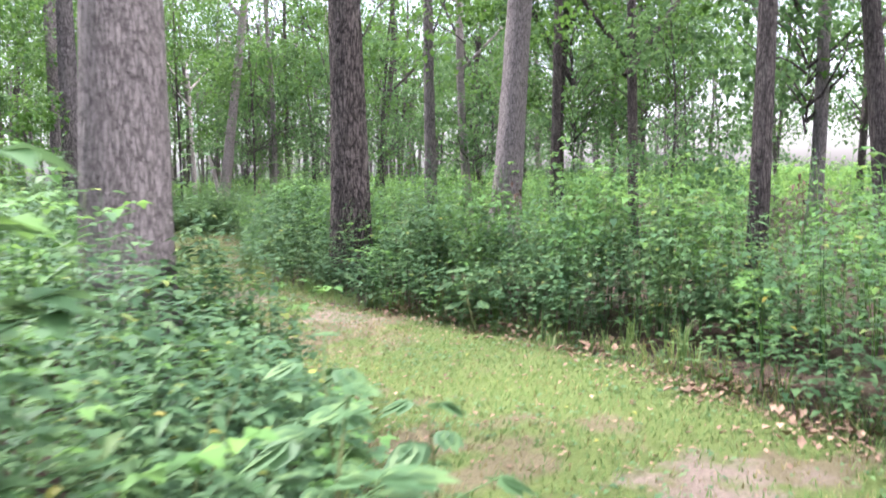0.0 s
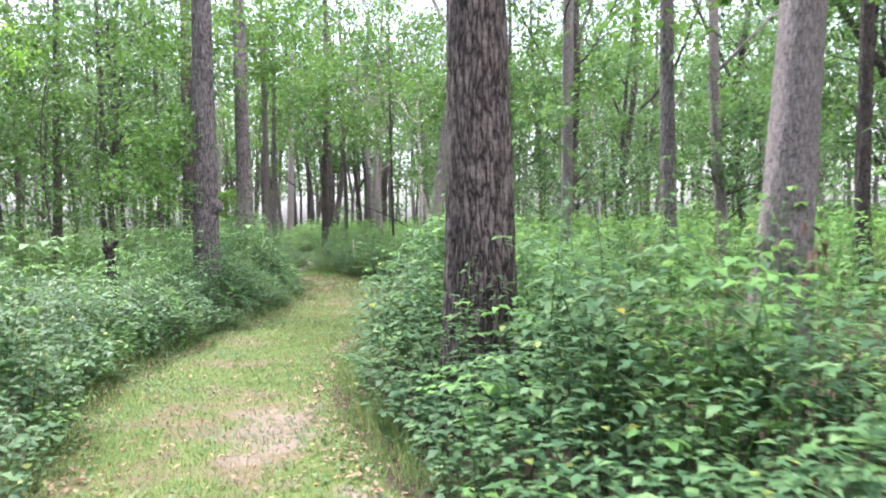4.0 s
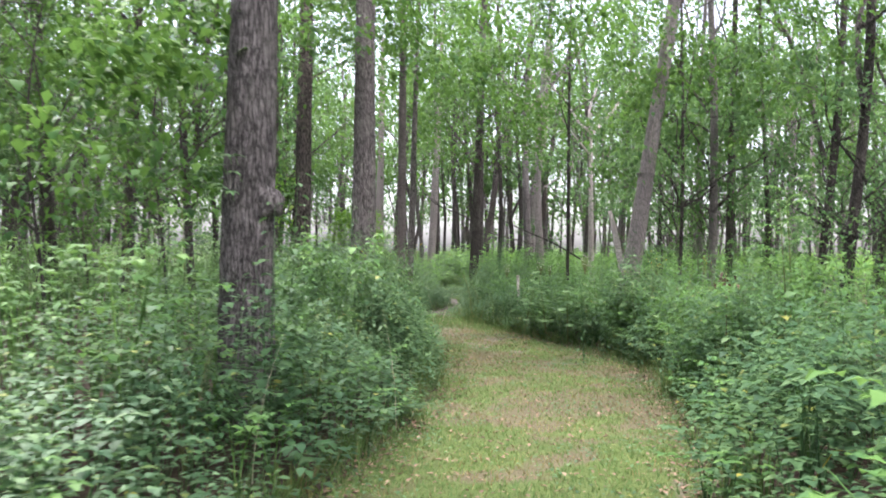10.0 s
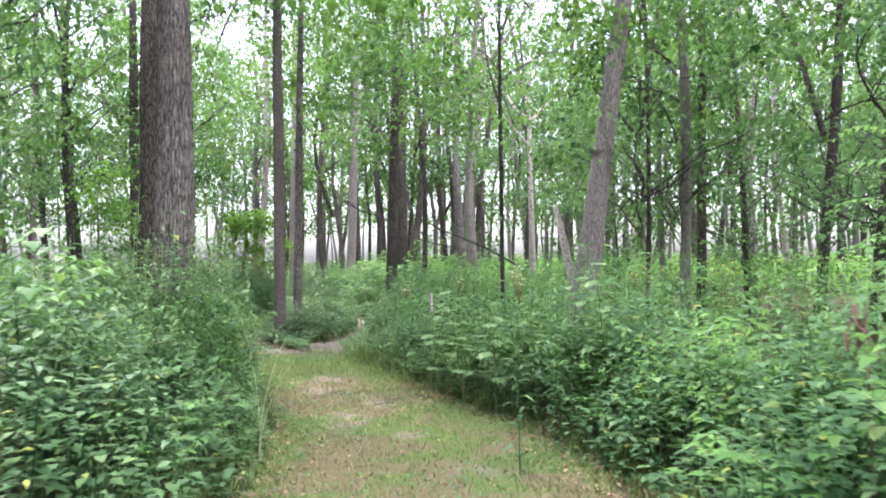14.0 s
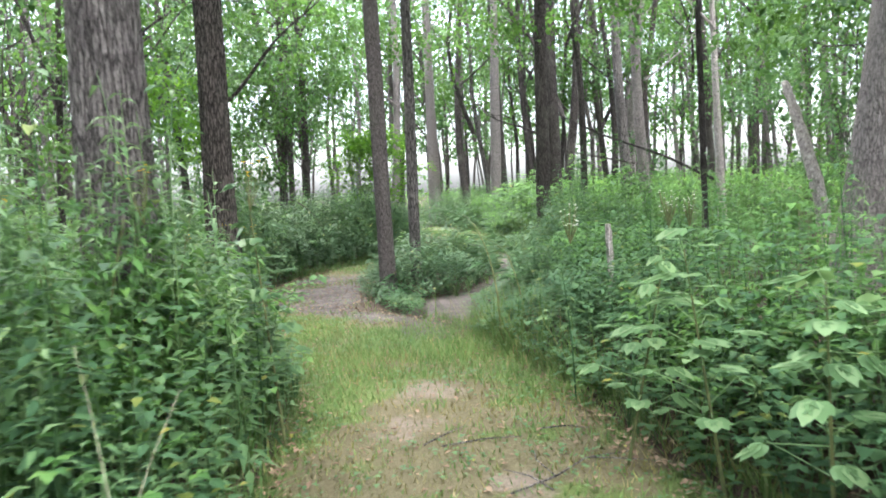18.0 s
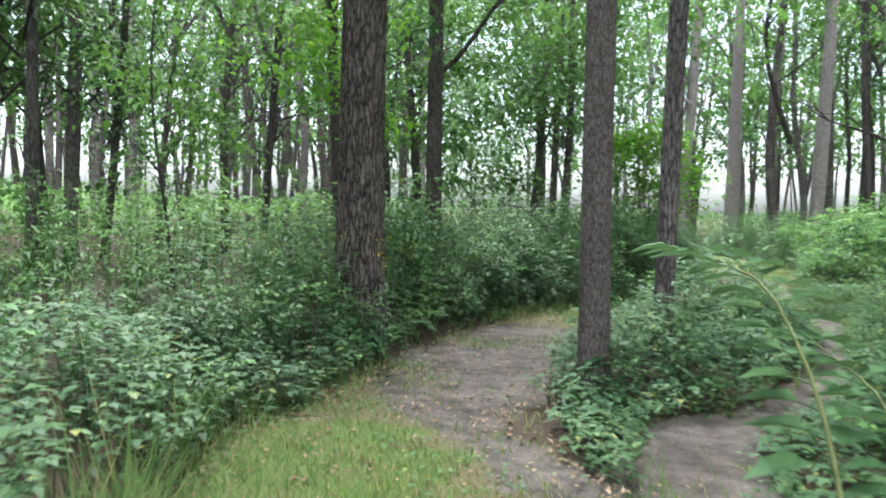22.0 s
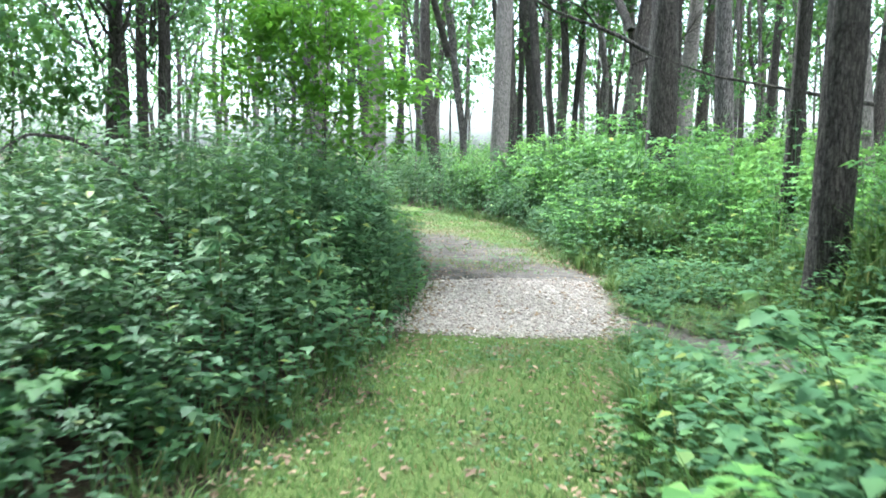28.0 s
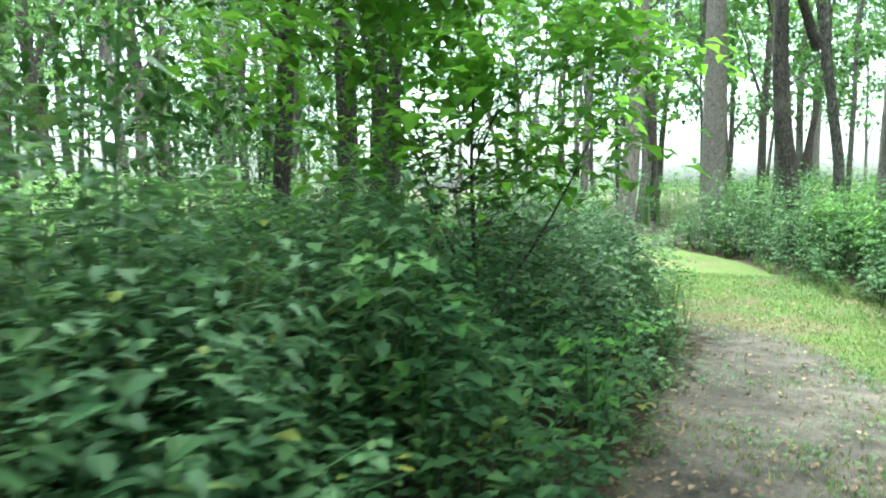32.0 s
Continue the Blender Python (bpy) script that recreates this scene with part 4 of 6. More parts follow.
def bramble(rng, canes=3, per=7, fine=True):
    p, az, tl, ln, out = [], [], [], [], []
    for c in range(canes):
        a = rng.uniform(0, 2 * np.pi)
        reach, h = rng.uniform(0.15, 0.5), rng.uniform(0.75, 1.0)
        s = np.linspace(0, 1, 4)
        pts = np.stack([np.cos(a) * reach * s ** 1.5, np.sin(a) * reach * s ** 1.5, h * np.sin(s * 1.75) / 0.985], 1)
        out.append(tube(pts, 0.006 * (1.3 - s), 3))
        for k in range(per):
            t = 0.25 + 0.75 * (k + 0.5) / per
            b = np.array([np.interp(t, s, pts[:, i]) for i in range(3)])
            a1 = a + rng.choice([-1, 1]) * rng.uniform(0.6, 1.9)
            st = rng.uniform(0.05, 0.12)
            e = b + np.array([np.cos(a1) * st, np.sin(a1) * st, 0.03])
            size = rng.uniform(0.065, 0.115)
            for da, q in ((0, 1.0), (1.25, 0.8), (-1.25, 0.8)):
                p.append(e), az.append(a1 + da), tl.append(rng.uniform(-0.2, 0.15)), ln.append(size * q)
    lv = leaves(np.array(p), np.array(az), np.array(tl), np.array(ln), np.array(ln) * 0.72, fine=fine)
    return joined([lv] + out)


def tall_herb(rng, nodes=24, fine=True):
    bend = rng.uniform(-0.18, 0.18, 2)
    t = 0.1 + 0.9 * np.arange(nodes) / nodes
    az = np.arange(nodes) * 2.4 + rng.uniform(0, 6)
    p = np.stack([bend[0] * t ** 2, bend[1] * t ** 2, t], 1)
    ln = 0.14 * (1.15 - 0.6 * t) * rng.uniform(0.75, 1.2, nodes)
    lv = leaves(p, az, rng.uniform(-0.15, 0.6, nodes), ln, ln * 0.26, droop=0.3, fine=fine)
    s = np.linspace(0, 1, 4)
    return joined([lv, tube(np.stack([bend[0] * s * s, bend[1] * s * s, s], 1), 0.005 * (1.2 - s), 3)])


def broad_herb(rng, n=8, fine=True):
    az = rng.uniform(0, 2 * np.pi, n)
    h = rng.uniform(0.35, 1.0, n)
    reach = rng.uniform(0.04, 0.24, n)
    p = np.stack([np.cos(az) * reach, np.sin(az) * reach, h], 1)
    ln = rng.uniform(0.08, 0.15, n)
    lv = leaves(p, az, rng.uniform(-0.22, 0.1, n), ln, ln * 0.8, droop=0.1, fine=fine)
    stalks = [tube(np.array([[0, 0, 0], q * np.array([0.5, 0.5, 0.6]), q]), (0.005, 0.004, 0.003), 3) for q in p]
    return joined([lv] + stalks)


def blades(rng, n=16):
    az = rng.uniform(0, 2 * np.pi, n)
    h = rng.uniform(0.5, 1.0, n)
    w = 0.006
    base = np.stack([np.cos(az) * 0.03, np.sin(az) * 0.03, 0 * az], 1)
    d = np.stack([np.cos(az), np.sin(az), 0 * az], 1)
    s = np.stack([-np.sin(az), np.cos(az), 0 * az], 1)
    m = base + d * (0.10 * h)[:, None] + np.array([0, 0, 1]) * (0.65 * h)[:, None]
    tip = base + d * (0.42 * h)[:, None] + np.array([0, 0, 1]) * (0.82 * h)[:, None]
    v = np.stack([base - s * w, base + s * w, m - s * w, m + s * w, tip], 1).reshape(-1, 3)
    b = np.arange(n)[:, None] * 5
    f = np.concatenate([b + np.array(t) for t in ((0, 1, 3), (0, 3, 2), (2, 3, 4))])
    return v, f


prng = np.random.default_rng(11)
KINDS = {
    "nettle": ([nettle(prng, 16, 2) for k in range(7)], LEAF_HERB),
    "bramble": ([bramble(prng, 3, 7, 2) for k in range(8)], LEAF_BRAMBLE),
    "tall": ([tall_herb(prng) for k in range(6)], LEAF_TALL),
    "broad": ([broad_herb(prng, 8, 2) for k in range(6)], LEAF_BRAMBLE),
    "sedge": ([blades(prng) for k in range(5)], SEDGE),
    "verge": ([blades(prng, 22) for k in range(5)], GRASS),
    "light": ([bramble(prng, 3, 7, 1) for k in range(6)], LEAF_LIT),
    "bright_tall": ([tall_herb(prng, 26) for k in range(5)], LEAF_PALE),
    "pale": ([bramble(prng, 3, 8, 1) for k in range(6)], LEAF_CANE),
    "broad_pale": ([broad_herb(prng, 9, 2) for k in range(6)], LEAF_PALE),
}
# Same herbs in a paler leaf colour, standing in for light further in.
COARSE = {
    "nettle": ([nettle(prng, 12, False) for k in range(5)], LEAF_CANE),
    "bramble": ([bramble(prng, 3, 5, False) for k in range(6)], LEAF_CANE),
    "tall": ([tall_herb(prng, 16, False) for k in range(5)], LEAF_CANE),
}
PATCH = {"nettle": 3.0, "bramble": 8.5, "tall": 5.7, "broad": 11.3, "pale": 14.9}
EYES = np.array([eye[:2] for t, eye, target, roll in PATH])


def height_at(x, y, d):
    rise = np.clip((d + 0.05 + 0.28 * wave(x, y, 2.3, 7.0)) / 1.0, 0, 1)
    h = 0.38 + 0.92 * rise ** 0.8 + 0.30 * np.clip((d - 3) / 6, 0, 1)
    h *= 1 + 0.28 * wave(x, y, 1.3, 0.5) + 0.26 * wave(x, y, 3.4, 2.0)
    island = np.exp(-(((x + 4.6) / 1.0) ** 2 + ((y - 30.4) / 2.2) ** 2))
    tall = np.exp(-(((x + 3.85) / 0.75) ** 2 + ((y - 21.8) / 1.35) ** 2))
    thicket = np.exp(-(((x + 4.0) / 3.0) ** 2 + ((y - 48.5) / 3.0) ** 2))
    hollow = np.exp(-(((x + 4.6) / 1.5) ** 2 + ((y - 10.6) / 2.4) ** 2))
    bank = np.exp(-(((x + 8.3) / 0.9) ** 2 + ((y - 39.0) / 1.8) ** 2))
    front = np.exp(-(((x + 4.85) / 0.6) ** 2 + ((y - 28.2) / 0.9) ** 2))
    corner = np.exp(-(((x + 1.9) / 1.9) ** 4 + ((y - 27.0) / 3.4) ** 4))
    verge = np.exp(-(((x + 4.7) / 1.15) ** 4 + ((y - 37.6) / 3.6) ** 4))
    lane = np.where(y < 31.5, np.clip((trail_distance(x, y) - 0.2) / 1.1, np.where(x < -3.7, 0.85, 0.25), 1), 1)
    h = h * lane * (1 - 0.36 * np.exp(-(((x + 7.4) / 2.4) ** 4 + ((y - 26.6) / 3.4) ** 4))) * (1 - 0.55 * np.exp(-(((x - 0.4) / 0.6) ** 2 + ((y - 4.7) / 1.0) ** 2)))
    return np.maximum(h * (1 - 0.72 * front) * (1 - 0.84 * verge) * (1 - 0.33 * corner), 0.12) * (1 - 0.35 * island + 0.25 * thicket - 0.52 * hollow + 0.12 * bank) + 0.8 * tall


def scatter_band(rng, box, per_m2, lo, hi, patch=0.0):
    x0, x1, y0, y1 = box
    n = int((x1 - x0) * (y1 - y0) * per_m2 * 1.5)
    x, y = rng.uniform(x0, x1, n), rng.uniform(y0, y1, n)
    d = outside(x, y)
    share = np.clip(0.62 + 1.0 * wave(x, y, 1.15, patch) + 0.35 * wave(x, y, 3.1, patch + 2), 0.06, 1.0) if patch else 0.7
    keep = (d > lo) & (d <= hi) & (rng.uniform(0, 1, n) < share)
    x, y, d = x[keep], y[keep], d[keep]
    near = np.min(np.hypot(x[:, None] - EYES[None, :, 0], y[:, None] - EYES[None, :, 1]), axis=1)
    keep = near > 0.62
    return x[keep], y[keep], d[keep]


def undergrowth(name, kind, source, box, per_m2, lo, hi, size, label, seed):
    g = np.random.default_rng(seed)
    x, y, d = scatter_band(g, box, per_m2, lo, hi, PATCH.get(kind, 0.0))
    h = height_at(x, y, d) * size * g.uniform(0.5, 1.2, len(x))
    variants, mat = source[kind]
    v, f = spread(variants, x, y, ground_z(x, y) - 0.02, g.uniform(0, 2 * np.pi, len(x)), h, g)
    return tagged(new(name, mesh_of(name, v, f, mat)), label, "undergrowth", kind="stuff")


NEAR = (-13.5, 6.5, -8, 56)
MIDDLE = (-24, 17, -12, 66)
undergrowth("nettle_bed", "nettle", KINDS, NEAR, 5.0, 0.05, 1.4, 1.0, "dense green nettle-like herbs along the path", 21)
undergrowth("bramble_thicket", "bramble", KINDS, NEAR, 5.5, -0.04, 1.1, 0.92, "low bramble thicket with three-part leaves", 22)
undergrowth("inner_nettle_bed", "nettle", COARSE, NEAR, 4.5, 1.4, 2.6, 1.0, "green nettle-like herbs behind the path's edge", 61)
undergrowth("inner_bramble_thicket", "bramble", COARSE, NEAR, 4.2, 1.1, 2.6, 0.95, "bramble thicket behind the path's edge", 62)
undergrowth("raspberry_canes", "pale", KINDS, NEAR, 2.0, 0.0, 2.0, 0.95, "bright green raspberry canes among darker herbs", 63)
undergrowth("verge_grass", "verge", KINDS, (-5.8, -3.2, 33.5, 41.5), 60, -0.1, 2.0, 1.0, "uncut green grass beside the side trail", 65)
# Leaf colour lightened here in place of sun falling into the clearing.
undergrowth("bright_thicket", "light", KINDS, (-8.0, 0.0, 39.5, 56), 3.2, 0.1, 6.0, 1.05, "thicket coloured sunlit green where the path bends away", 64)
# Paler cane leaves here colour the bank as if sun fell on it.
undergrowth("sunny_brambles", "pale", KINDS, (-8, -2, 2.5, 8.5), 1.6, 0.1, 4.0, 0.9, "yellow-green brambles on the low bank", 70)
undergrowth("bank_brambles", "bramble", KINDS, (-14, -7.3, 32.5, 46), 2.2, 0.3, 5.0, 0.85, "dense dark brambles on the bank beside the gravel", 66)
undergrowth("bank_nettles", "nettle", KINDS, (-14, -7.3, 32.5, 46), 4.0, 0.6, 5.0, 1.05, "dense dark nettles on the bank beside the gravel", 67)
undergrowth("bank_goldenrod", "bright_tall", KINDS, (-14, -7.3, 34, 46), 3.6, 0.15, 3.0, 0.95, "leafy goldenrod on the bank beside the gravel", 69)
undergrowth("tall_herbs", "tall", KINDS, NEAR, 2.6, 0.25, 3.0, 1.12, "tall narrow-leaved herbs", 23)
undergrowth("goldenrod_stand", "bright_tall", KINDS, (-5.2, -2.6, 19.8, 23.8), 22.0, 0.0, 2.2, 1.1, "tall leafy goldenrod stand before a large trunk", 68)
# Pale herbs that also lighten a stretch the overhead boughs darken.
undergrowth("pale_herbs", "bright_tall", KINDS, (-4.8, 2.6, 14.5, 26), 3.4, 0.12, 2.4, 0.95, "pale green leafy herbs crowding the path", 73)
undergrowth("broadleaf_herbs", "broad", KINDS, NEAR, 4.5, -0.05, 1.2, 0.6, "broad-leaved herbs at the path's edge", 24)
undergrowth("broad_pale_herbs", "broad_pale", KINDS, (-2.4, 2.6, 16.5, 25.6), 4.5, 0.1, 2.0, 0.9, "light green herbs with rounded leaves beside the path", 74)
undergrowth("edge_sedge", "sedge", KINDS, NEAR, 5.0, -0.12, 0.5, 0.55, "tufts of sedge at the path's edge", 25)
undergrowth("emergent_herbs", "tall", KINDS, NEAR, 0.9, 0.35, 3.0, 1.5, "taller herbs standing above the undergrowth", 29)
undergrowth("emergent_nettles", "nettle", KINDS, NEAR, 0.7, 0.4, 3.0, 1.35, "taller nettles standing above the undergrowth", 30)
undergrowth("deep_nettle_bed", "nettle", COARSE, MIDDLE, 2.2, 2.6, 9.0, 1.05, "deep bed of green herbs under the trees", 26)
undergrowth("deep_bramble_thicket", "bramble", COARSE, MIDDLE, 1.5, 2.6, 9.0, 1.0, "deep bramble thicket under the trees", 27)
undergrowth("deep_tall_herbs", "tall", COARSE, MIDDLE, 1.6, 3.0, 9.0, 1.1, "deep stand of tall herbs under the trees", 28)


def leaf_fill(name, seed, box, count, lo, hi, size, material, label, gaps=-0.35, fine=False):
    """Small loose leaves that close the lower storey of the herbs."""
    g = np.random.default_rng(seed)
    x, y = g.uniform(box[0], box[1], count * 6), g.uniform(box[2], box[3], count * 6)
    d = outside(x, y)
    near = np.ones(len(x), bool)
    for ex, ey in EYES:
        near &= (x - ex) ** 2 + (y - ey) ** 2 > 0.4
    keep = np.nonzero((d > lo) & (d < hi) & near & (wave(x, y, 2.6, 8.0) > gaps))[0][:count]
    x, y, d = x[keep], y[keep], d[keep]
    z = ground_z(x, y) + height_at(x, y, d) * 0.95 * g.uniform(0.02, 1.0, len(x)) ** 0.6
    ln = size * g.uniform(0.6, 1.4, len(x))
    v, f = leaves(np.stack([x, y, z], 1), g.uniform(0, 2 * np.pi, len(x)), g.uniform(-0.3, 0.25, len(x)), ln, ln * g.uniform(0.4, 0.75, len(x)), droop=0.1, fine=fine)
    return tagged(new(name, mesh_of(name, v, f, material)), label, "undergrowth", kind="stuff")


leaf_fill("low_herbs", 35, NEAR, 105000, 0.0, 2.2, 0.085, LEAF_HERB, "dense low herbs filling the undergrowth beside the path")
leaf_fill("ground_cover", 36, NEAR, 34000, -0.15, 0.7, 0.05, LEAF_BRAMBLE, "low green ground cover at the path's edge")
leaf_fill("bank_herbs", 38, (-13, -7.3, 32.5, 46), 16000, 0.3, 4.5, 0.09, LEAF_HERB, "low dark herbs filling the bank beside the gravel", fine=2)
leaf_fill("island_weeds", 37, (-5.7, -3.9, 27.0, 30.4), 3000, -0.15, 1.3, 0.06, LEAF_BRAMBLE, "low green weeds around the tree where the paths part", -2.0, 2)


def leafy_cushion(name, seed, count, lo, hi, size, label):
    """Rounded bushes far in, as loose leaves over an uneven surface."""
    g = np.random.default_rng(seed)
    x, y = g.uniform(-10 - hi, 4 + hi, count * 3), g.uniform(-12, 52 + hi, count * 3)
    d = outside(x, y)
    keep = np.nonzero((d > lo) & (d < hi))[0][:count]
    x, y, d = x[keep], y[keep], d[keep]
    top = np.where(d > 30, 2.0, 1.55) + np.where(d > 30, 0.9, 0.45) * wave(x, y, 0.9, 4.0)
    z = top * (1 - 0.75 * g.uniform(0, 1, len(x)) ** 2.2)
    ln = size * g.uniform(0.6, 1.4, len(x))
    v, f = leaves(np.stack([x, y, z], 1), g.uniform(0, 2 * np.pi, len(x)), g.uniform(-0.5, 0.5, len(x)), ln, ln * 0.65, fine=False)
    return tagged(new(name, mesh_of(name, v, f, LEAF_LIT)), label, "undergrowth", kind="stuff")


leafy_cushion("far_thicket", 31, 90000, 8.5, 40, 0.2, "far thicket of leafy shrubs under the trees")
leafy_cushion("farthest_thicket", 32, 36000, 38, 80, 0.45, "green thicket closing the view far under the trees")


def billow(x, y, z, s, seed):
    """An uneven value in space that gathers foliage into masses and leaves holes."""
    return (np.sin(x * s + 1.9 * np.sin(z * s * 0.9 + seed) + seed) + np.sin(y * s * 1.1 + 1.6 * np.sin(x * s * 0.7 + seed * 2)) + np.sin(z * s * 1.7 + 1.5 * np.sin(y * s * 0.8 + seed * 3))) / 3


def between_trees(name, seed, n, material, label, low, tall):
    """Leafy boughs of the understorey, gathered round the trunks in tiers."""
    g = np.random.default_rng(seed)
    m = n * 8
    at = np.array(placed)[g.integers(0, len(placed), m)] + g.normal(0, 1.5, (m, 2))
    free = g.uniform(0, 1, m) < 0.35
    x = np.where(free, g.uniform(-44, 38, m), at[:, 0])
    y = np.where(free, g.uniform(-10, 78, m), at[:, 1])
    d = np.maximum(left_edge(y) - x, x - right_edge(y))
    z = low + (tall + 0.25 * np.where(y > 55, np.maximum(d, 26), d)) * g.uniform(0, 1, m) ** 0.8 + 0.045 * np.clip(d - 6, 0, 30)
    glade = (x > -9) & (x < 1) & (y > 42) & (y < 52)
    thin = ((x < -10) & (y > 26) & (g.uniform(0, 1, m) < 0.84)) | ((x > 1) & (y > 24) & (g.uniform(0, 1, m) < 0.45))
    keep = np.nonzero((d > np.where(y > 55, 3.0, 6.5)) & (d < 38) & (y > -8) & ~glade & ~thin & (billow(x, y, z, 0.55, seed * 0.1) > 0.1))[0][:n]
    c = np.stack([x, y, z], 1)[keep]
    v, f = sprays(g, c, 0.85 + 0.018 * d[keep], 84, 0.165)
    tagged(new(name, mesh_of(name, v, f, material)), label, "foliage", kind="stuff")


between_trees("dark_understorey", 71, 1450, LEAF_CANOPY, "dark green understorey leaves between the trees", 3.9, 1.8)
# The paler tint here stands in for light showing low between the trunks.
between_trees("light_understorey", 72, 850, LEAF_FAR, "understorey leaves tinted paler for light between the trees", 2.6, 2.2)


def high_boughs(name, g, c, reach, per, size, label, material=LEAF_CANOPY):
    v, f = sprays(g, c, reach, per, size)
    tagged(new(name, mesh_of(name, v, f, material)), label, "woods", kind="stuff")


def far_woods():
    """The wood behind: stems and a ragged wall of foliage with gaps of sky."""
    g = np.random.default_rng(33)
    n = 5200
    a = np.where(np.arange(n) < 4400, g.uniform(0.4, 2.95, n), g.uniform(2.95, 6.68, n))
    r = g.uniform(40, 92, n)
    x, y = -4 + r * np.cos(a), 26 + r * np.sin(a) * 1.12
    z = 1.2 + (20 + 4.5 * np.sin(a * 23) + 3 * np.sin(a * 57 + 1)) * g.uniform(0, 1, n) ** 0.95
    open_low = (a > 0.95) & (a < 3.0) & (z < 6.5) & (g.uniform(0, 1, n) < np.where(a > 1.5, 0.94, 0.75))
    keep = (billow(x, y, z, 0.28, 2.0) + 0.5 * billow(x, y, z, 0.8, 5.0) > 0.02) & ~open_low
    c = np.stack([x, y, z], 1)[keep]
    # The far wall's pale leaf colour carries its backlit, hazy look.
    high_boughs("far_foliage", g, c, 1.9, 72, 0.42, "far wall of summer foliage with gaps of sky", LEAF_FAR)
    k = 2000
    a, r = g.uniform(0.75, 3.0, k), g.uniform(34, 64, k)
    c = np.stack([-4 + r * np.cos(a), 24 + r * np.sin(a), 4.5 + 12.5 * g.uniform(0, 1, k)], 1)
    clear = (c[:, 0] > -13) & (c[:, 0] < 3) & (c[:, 1] < 60)
    c = c[(outside(c[:, 0], c[:, 1]) > 3.0) & ~clear & (billow(c[:, 0], c[:, 1], c[:, 2], 0.4, 1.0) > -0.16)]
    high_boughs("middle_foliage", g, c, 1.4, 64, 0.27, "tiers of foliage deep in the wood")
    c = np.stack([g.uniform(-1.6, 2.6, 30), g.uniform(18, 30, 30), g.uniform(5.2, 8.0, 30)], 1)
    high_boughs("overhead_canopy", g, c, 1.0, 90, 0.13, "leafy canopy meeting high above the path")
    def stand(k, x0, x1, y0, y1, z0, z1):
        return np.stack([g.uniform(x0, x1, k), g.uniform(y0, y1, k), g.uniform(z0, z1, k)], 1)

    # Stands above 6.4 m at y 23-35 are added mostly unseen, for shade.
    c = np.concatenate([stand(65, -8.5, -2.4, 15.5, 25, 4.8, 8.5), stand(36, -13.5, -5.5, 14, 32, 4.4, 9.0), stand(150, -12.5, -1, 30, 42, 4.9, 9.5), stand(60, -20, -13, 42, 54, 6.8, 12),
                        stand(60, -1, 8, 42, 54, 6.8, 12), stand(45, 2.5, 12, 14, 32, 4.6, 9.5), stand(120, -2, 12, 30, 44, 5.5, 12), stand(95, 2, 13, 4, 16, 3.8, 8.0), stand(26, -24, -10, 28, 44, 4.6, 10), stand(55, -12, -7, 23.5, 33, 6.8, 10), stand(55, -7, -4.5, 23.5, 33, 6.8, 10), stand(80, -5.5, 1, 25.5, 35, 6.4, 9.5), stand(34, 1, 8, 30, 42, 3.8, 6.5)])
    c = c[billow(c[:, 0], c[:, 1], c[:, 2], 0.7, 3.0) > -0.12]
    high_boughs("hanging_boughs", g, c, 1.0, 100, 0.15, "leafy boughs between the trunks, with unseen ones added for shade")
    high_boughs("sunlit_boughs", g, stand(13, -10.9, -9.2, 30.2, 32.4, 2.4, 4.0), 0.6, 80, 0.12, "bright green boughs of a young tree beside the bare path", LEAF_YOUNG)
    high_boughs("bush_boughs", g, stand(26, -10.1, -8.7, 40.5, 42.2, 2.1, 3.5), 0.5, 80, 0.11, "flat sprays of bright green leaves on a bushy sapling", LEAF_YOUNG)
    high_boughs("trunk_boughs", g, stand(16, -5.3, -3.95, 13.3, 15.3, 2.2, 3.7), 0.5, 70, 0.12, "leafy boughs hanging beside the trunk with a burl")
    # Foliage over the bank, added in part to shade it from above.
    c = np.concatenate([stand(52, -15, -8.4, 33, 44, 4.2, 7.5), stand(44, -15.5, -10.8, 37, 44, 2.0, 4.6), stand(50, -8.5, -3.5, 30, 42, 6.5, 9.5)])
    high_boughs("bank_boughs", g, c, 0.95, 90, 0.14, "dark leafy boughs above the bank beside the gravel")
    c = np.stack([g.uniform(-14, -8.2, 60), g.uniform(39, 56, 60), g.uniform(3.6, 8.5, 60)], 1)
    high_boughs("side_foliage", g, c[outside(c[:, 0], c[:, 1]) > 1.6], 0.95, 80, 0.16, "dark leafy boughs beside the path's far bend")
    for tone, (material, label) in enumerate(((BARK_DARK, "distant dark crooked tree stems"), (BARK_GREY, "distant grey crooked tree stems"))):
        stems = []
        for k in range(170):
            b, q = (g.uniform(0.5, 2.95), g.uniform(40, 78)) if k < 80 else (g.uniform(0.9, 3.0), g.uniform(28, 62))
            x, y = -4 + q * np.cos(b), 26 + q * np.sin(b) * 1.05
            if outside(np.array([x]), np.array([y]))[0] < 4:
                continue
            lx, ly = g.normal(0, 0.9, 2)
            w = g.uniform(0.05, 0.19)
            s = np.linspace(0, 1, 9)
            kink = np.cumsum(g.normal(0, 0.13, (9, 2)), 0) * (s[:, None] > 0.1)
            line = np.stack([x + lx * s ** 1.5 + kink[:, 0], y + ly * s ** 1.5 + kink[:, 1], 16 * s - 0.1], 1)
            stems.append(tube(line, w * (1.15 - 0.75 * s), 6))
            for fork in range(3):
                at, side = int(g.integers(2, 7)), g.uniform(0, 2 * np.pi)
                t = np.linspace(0, 1, 6)
                out = g.uniform(1.0, 3.0)
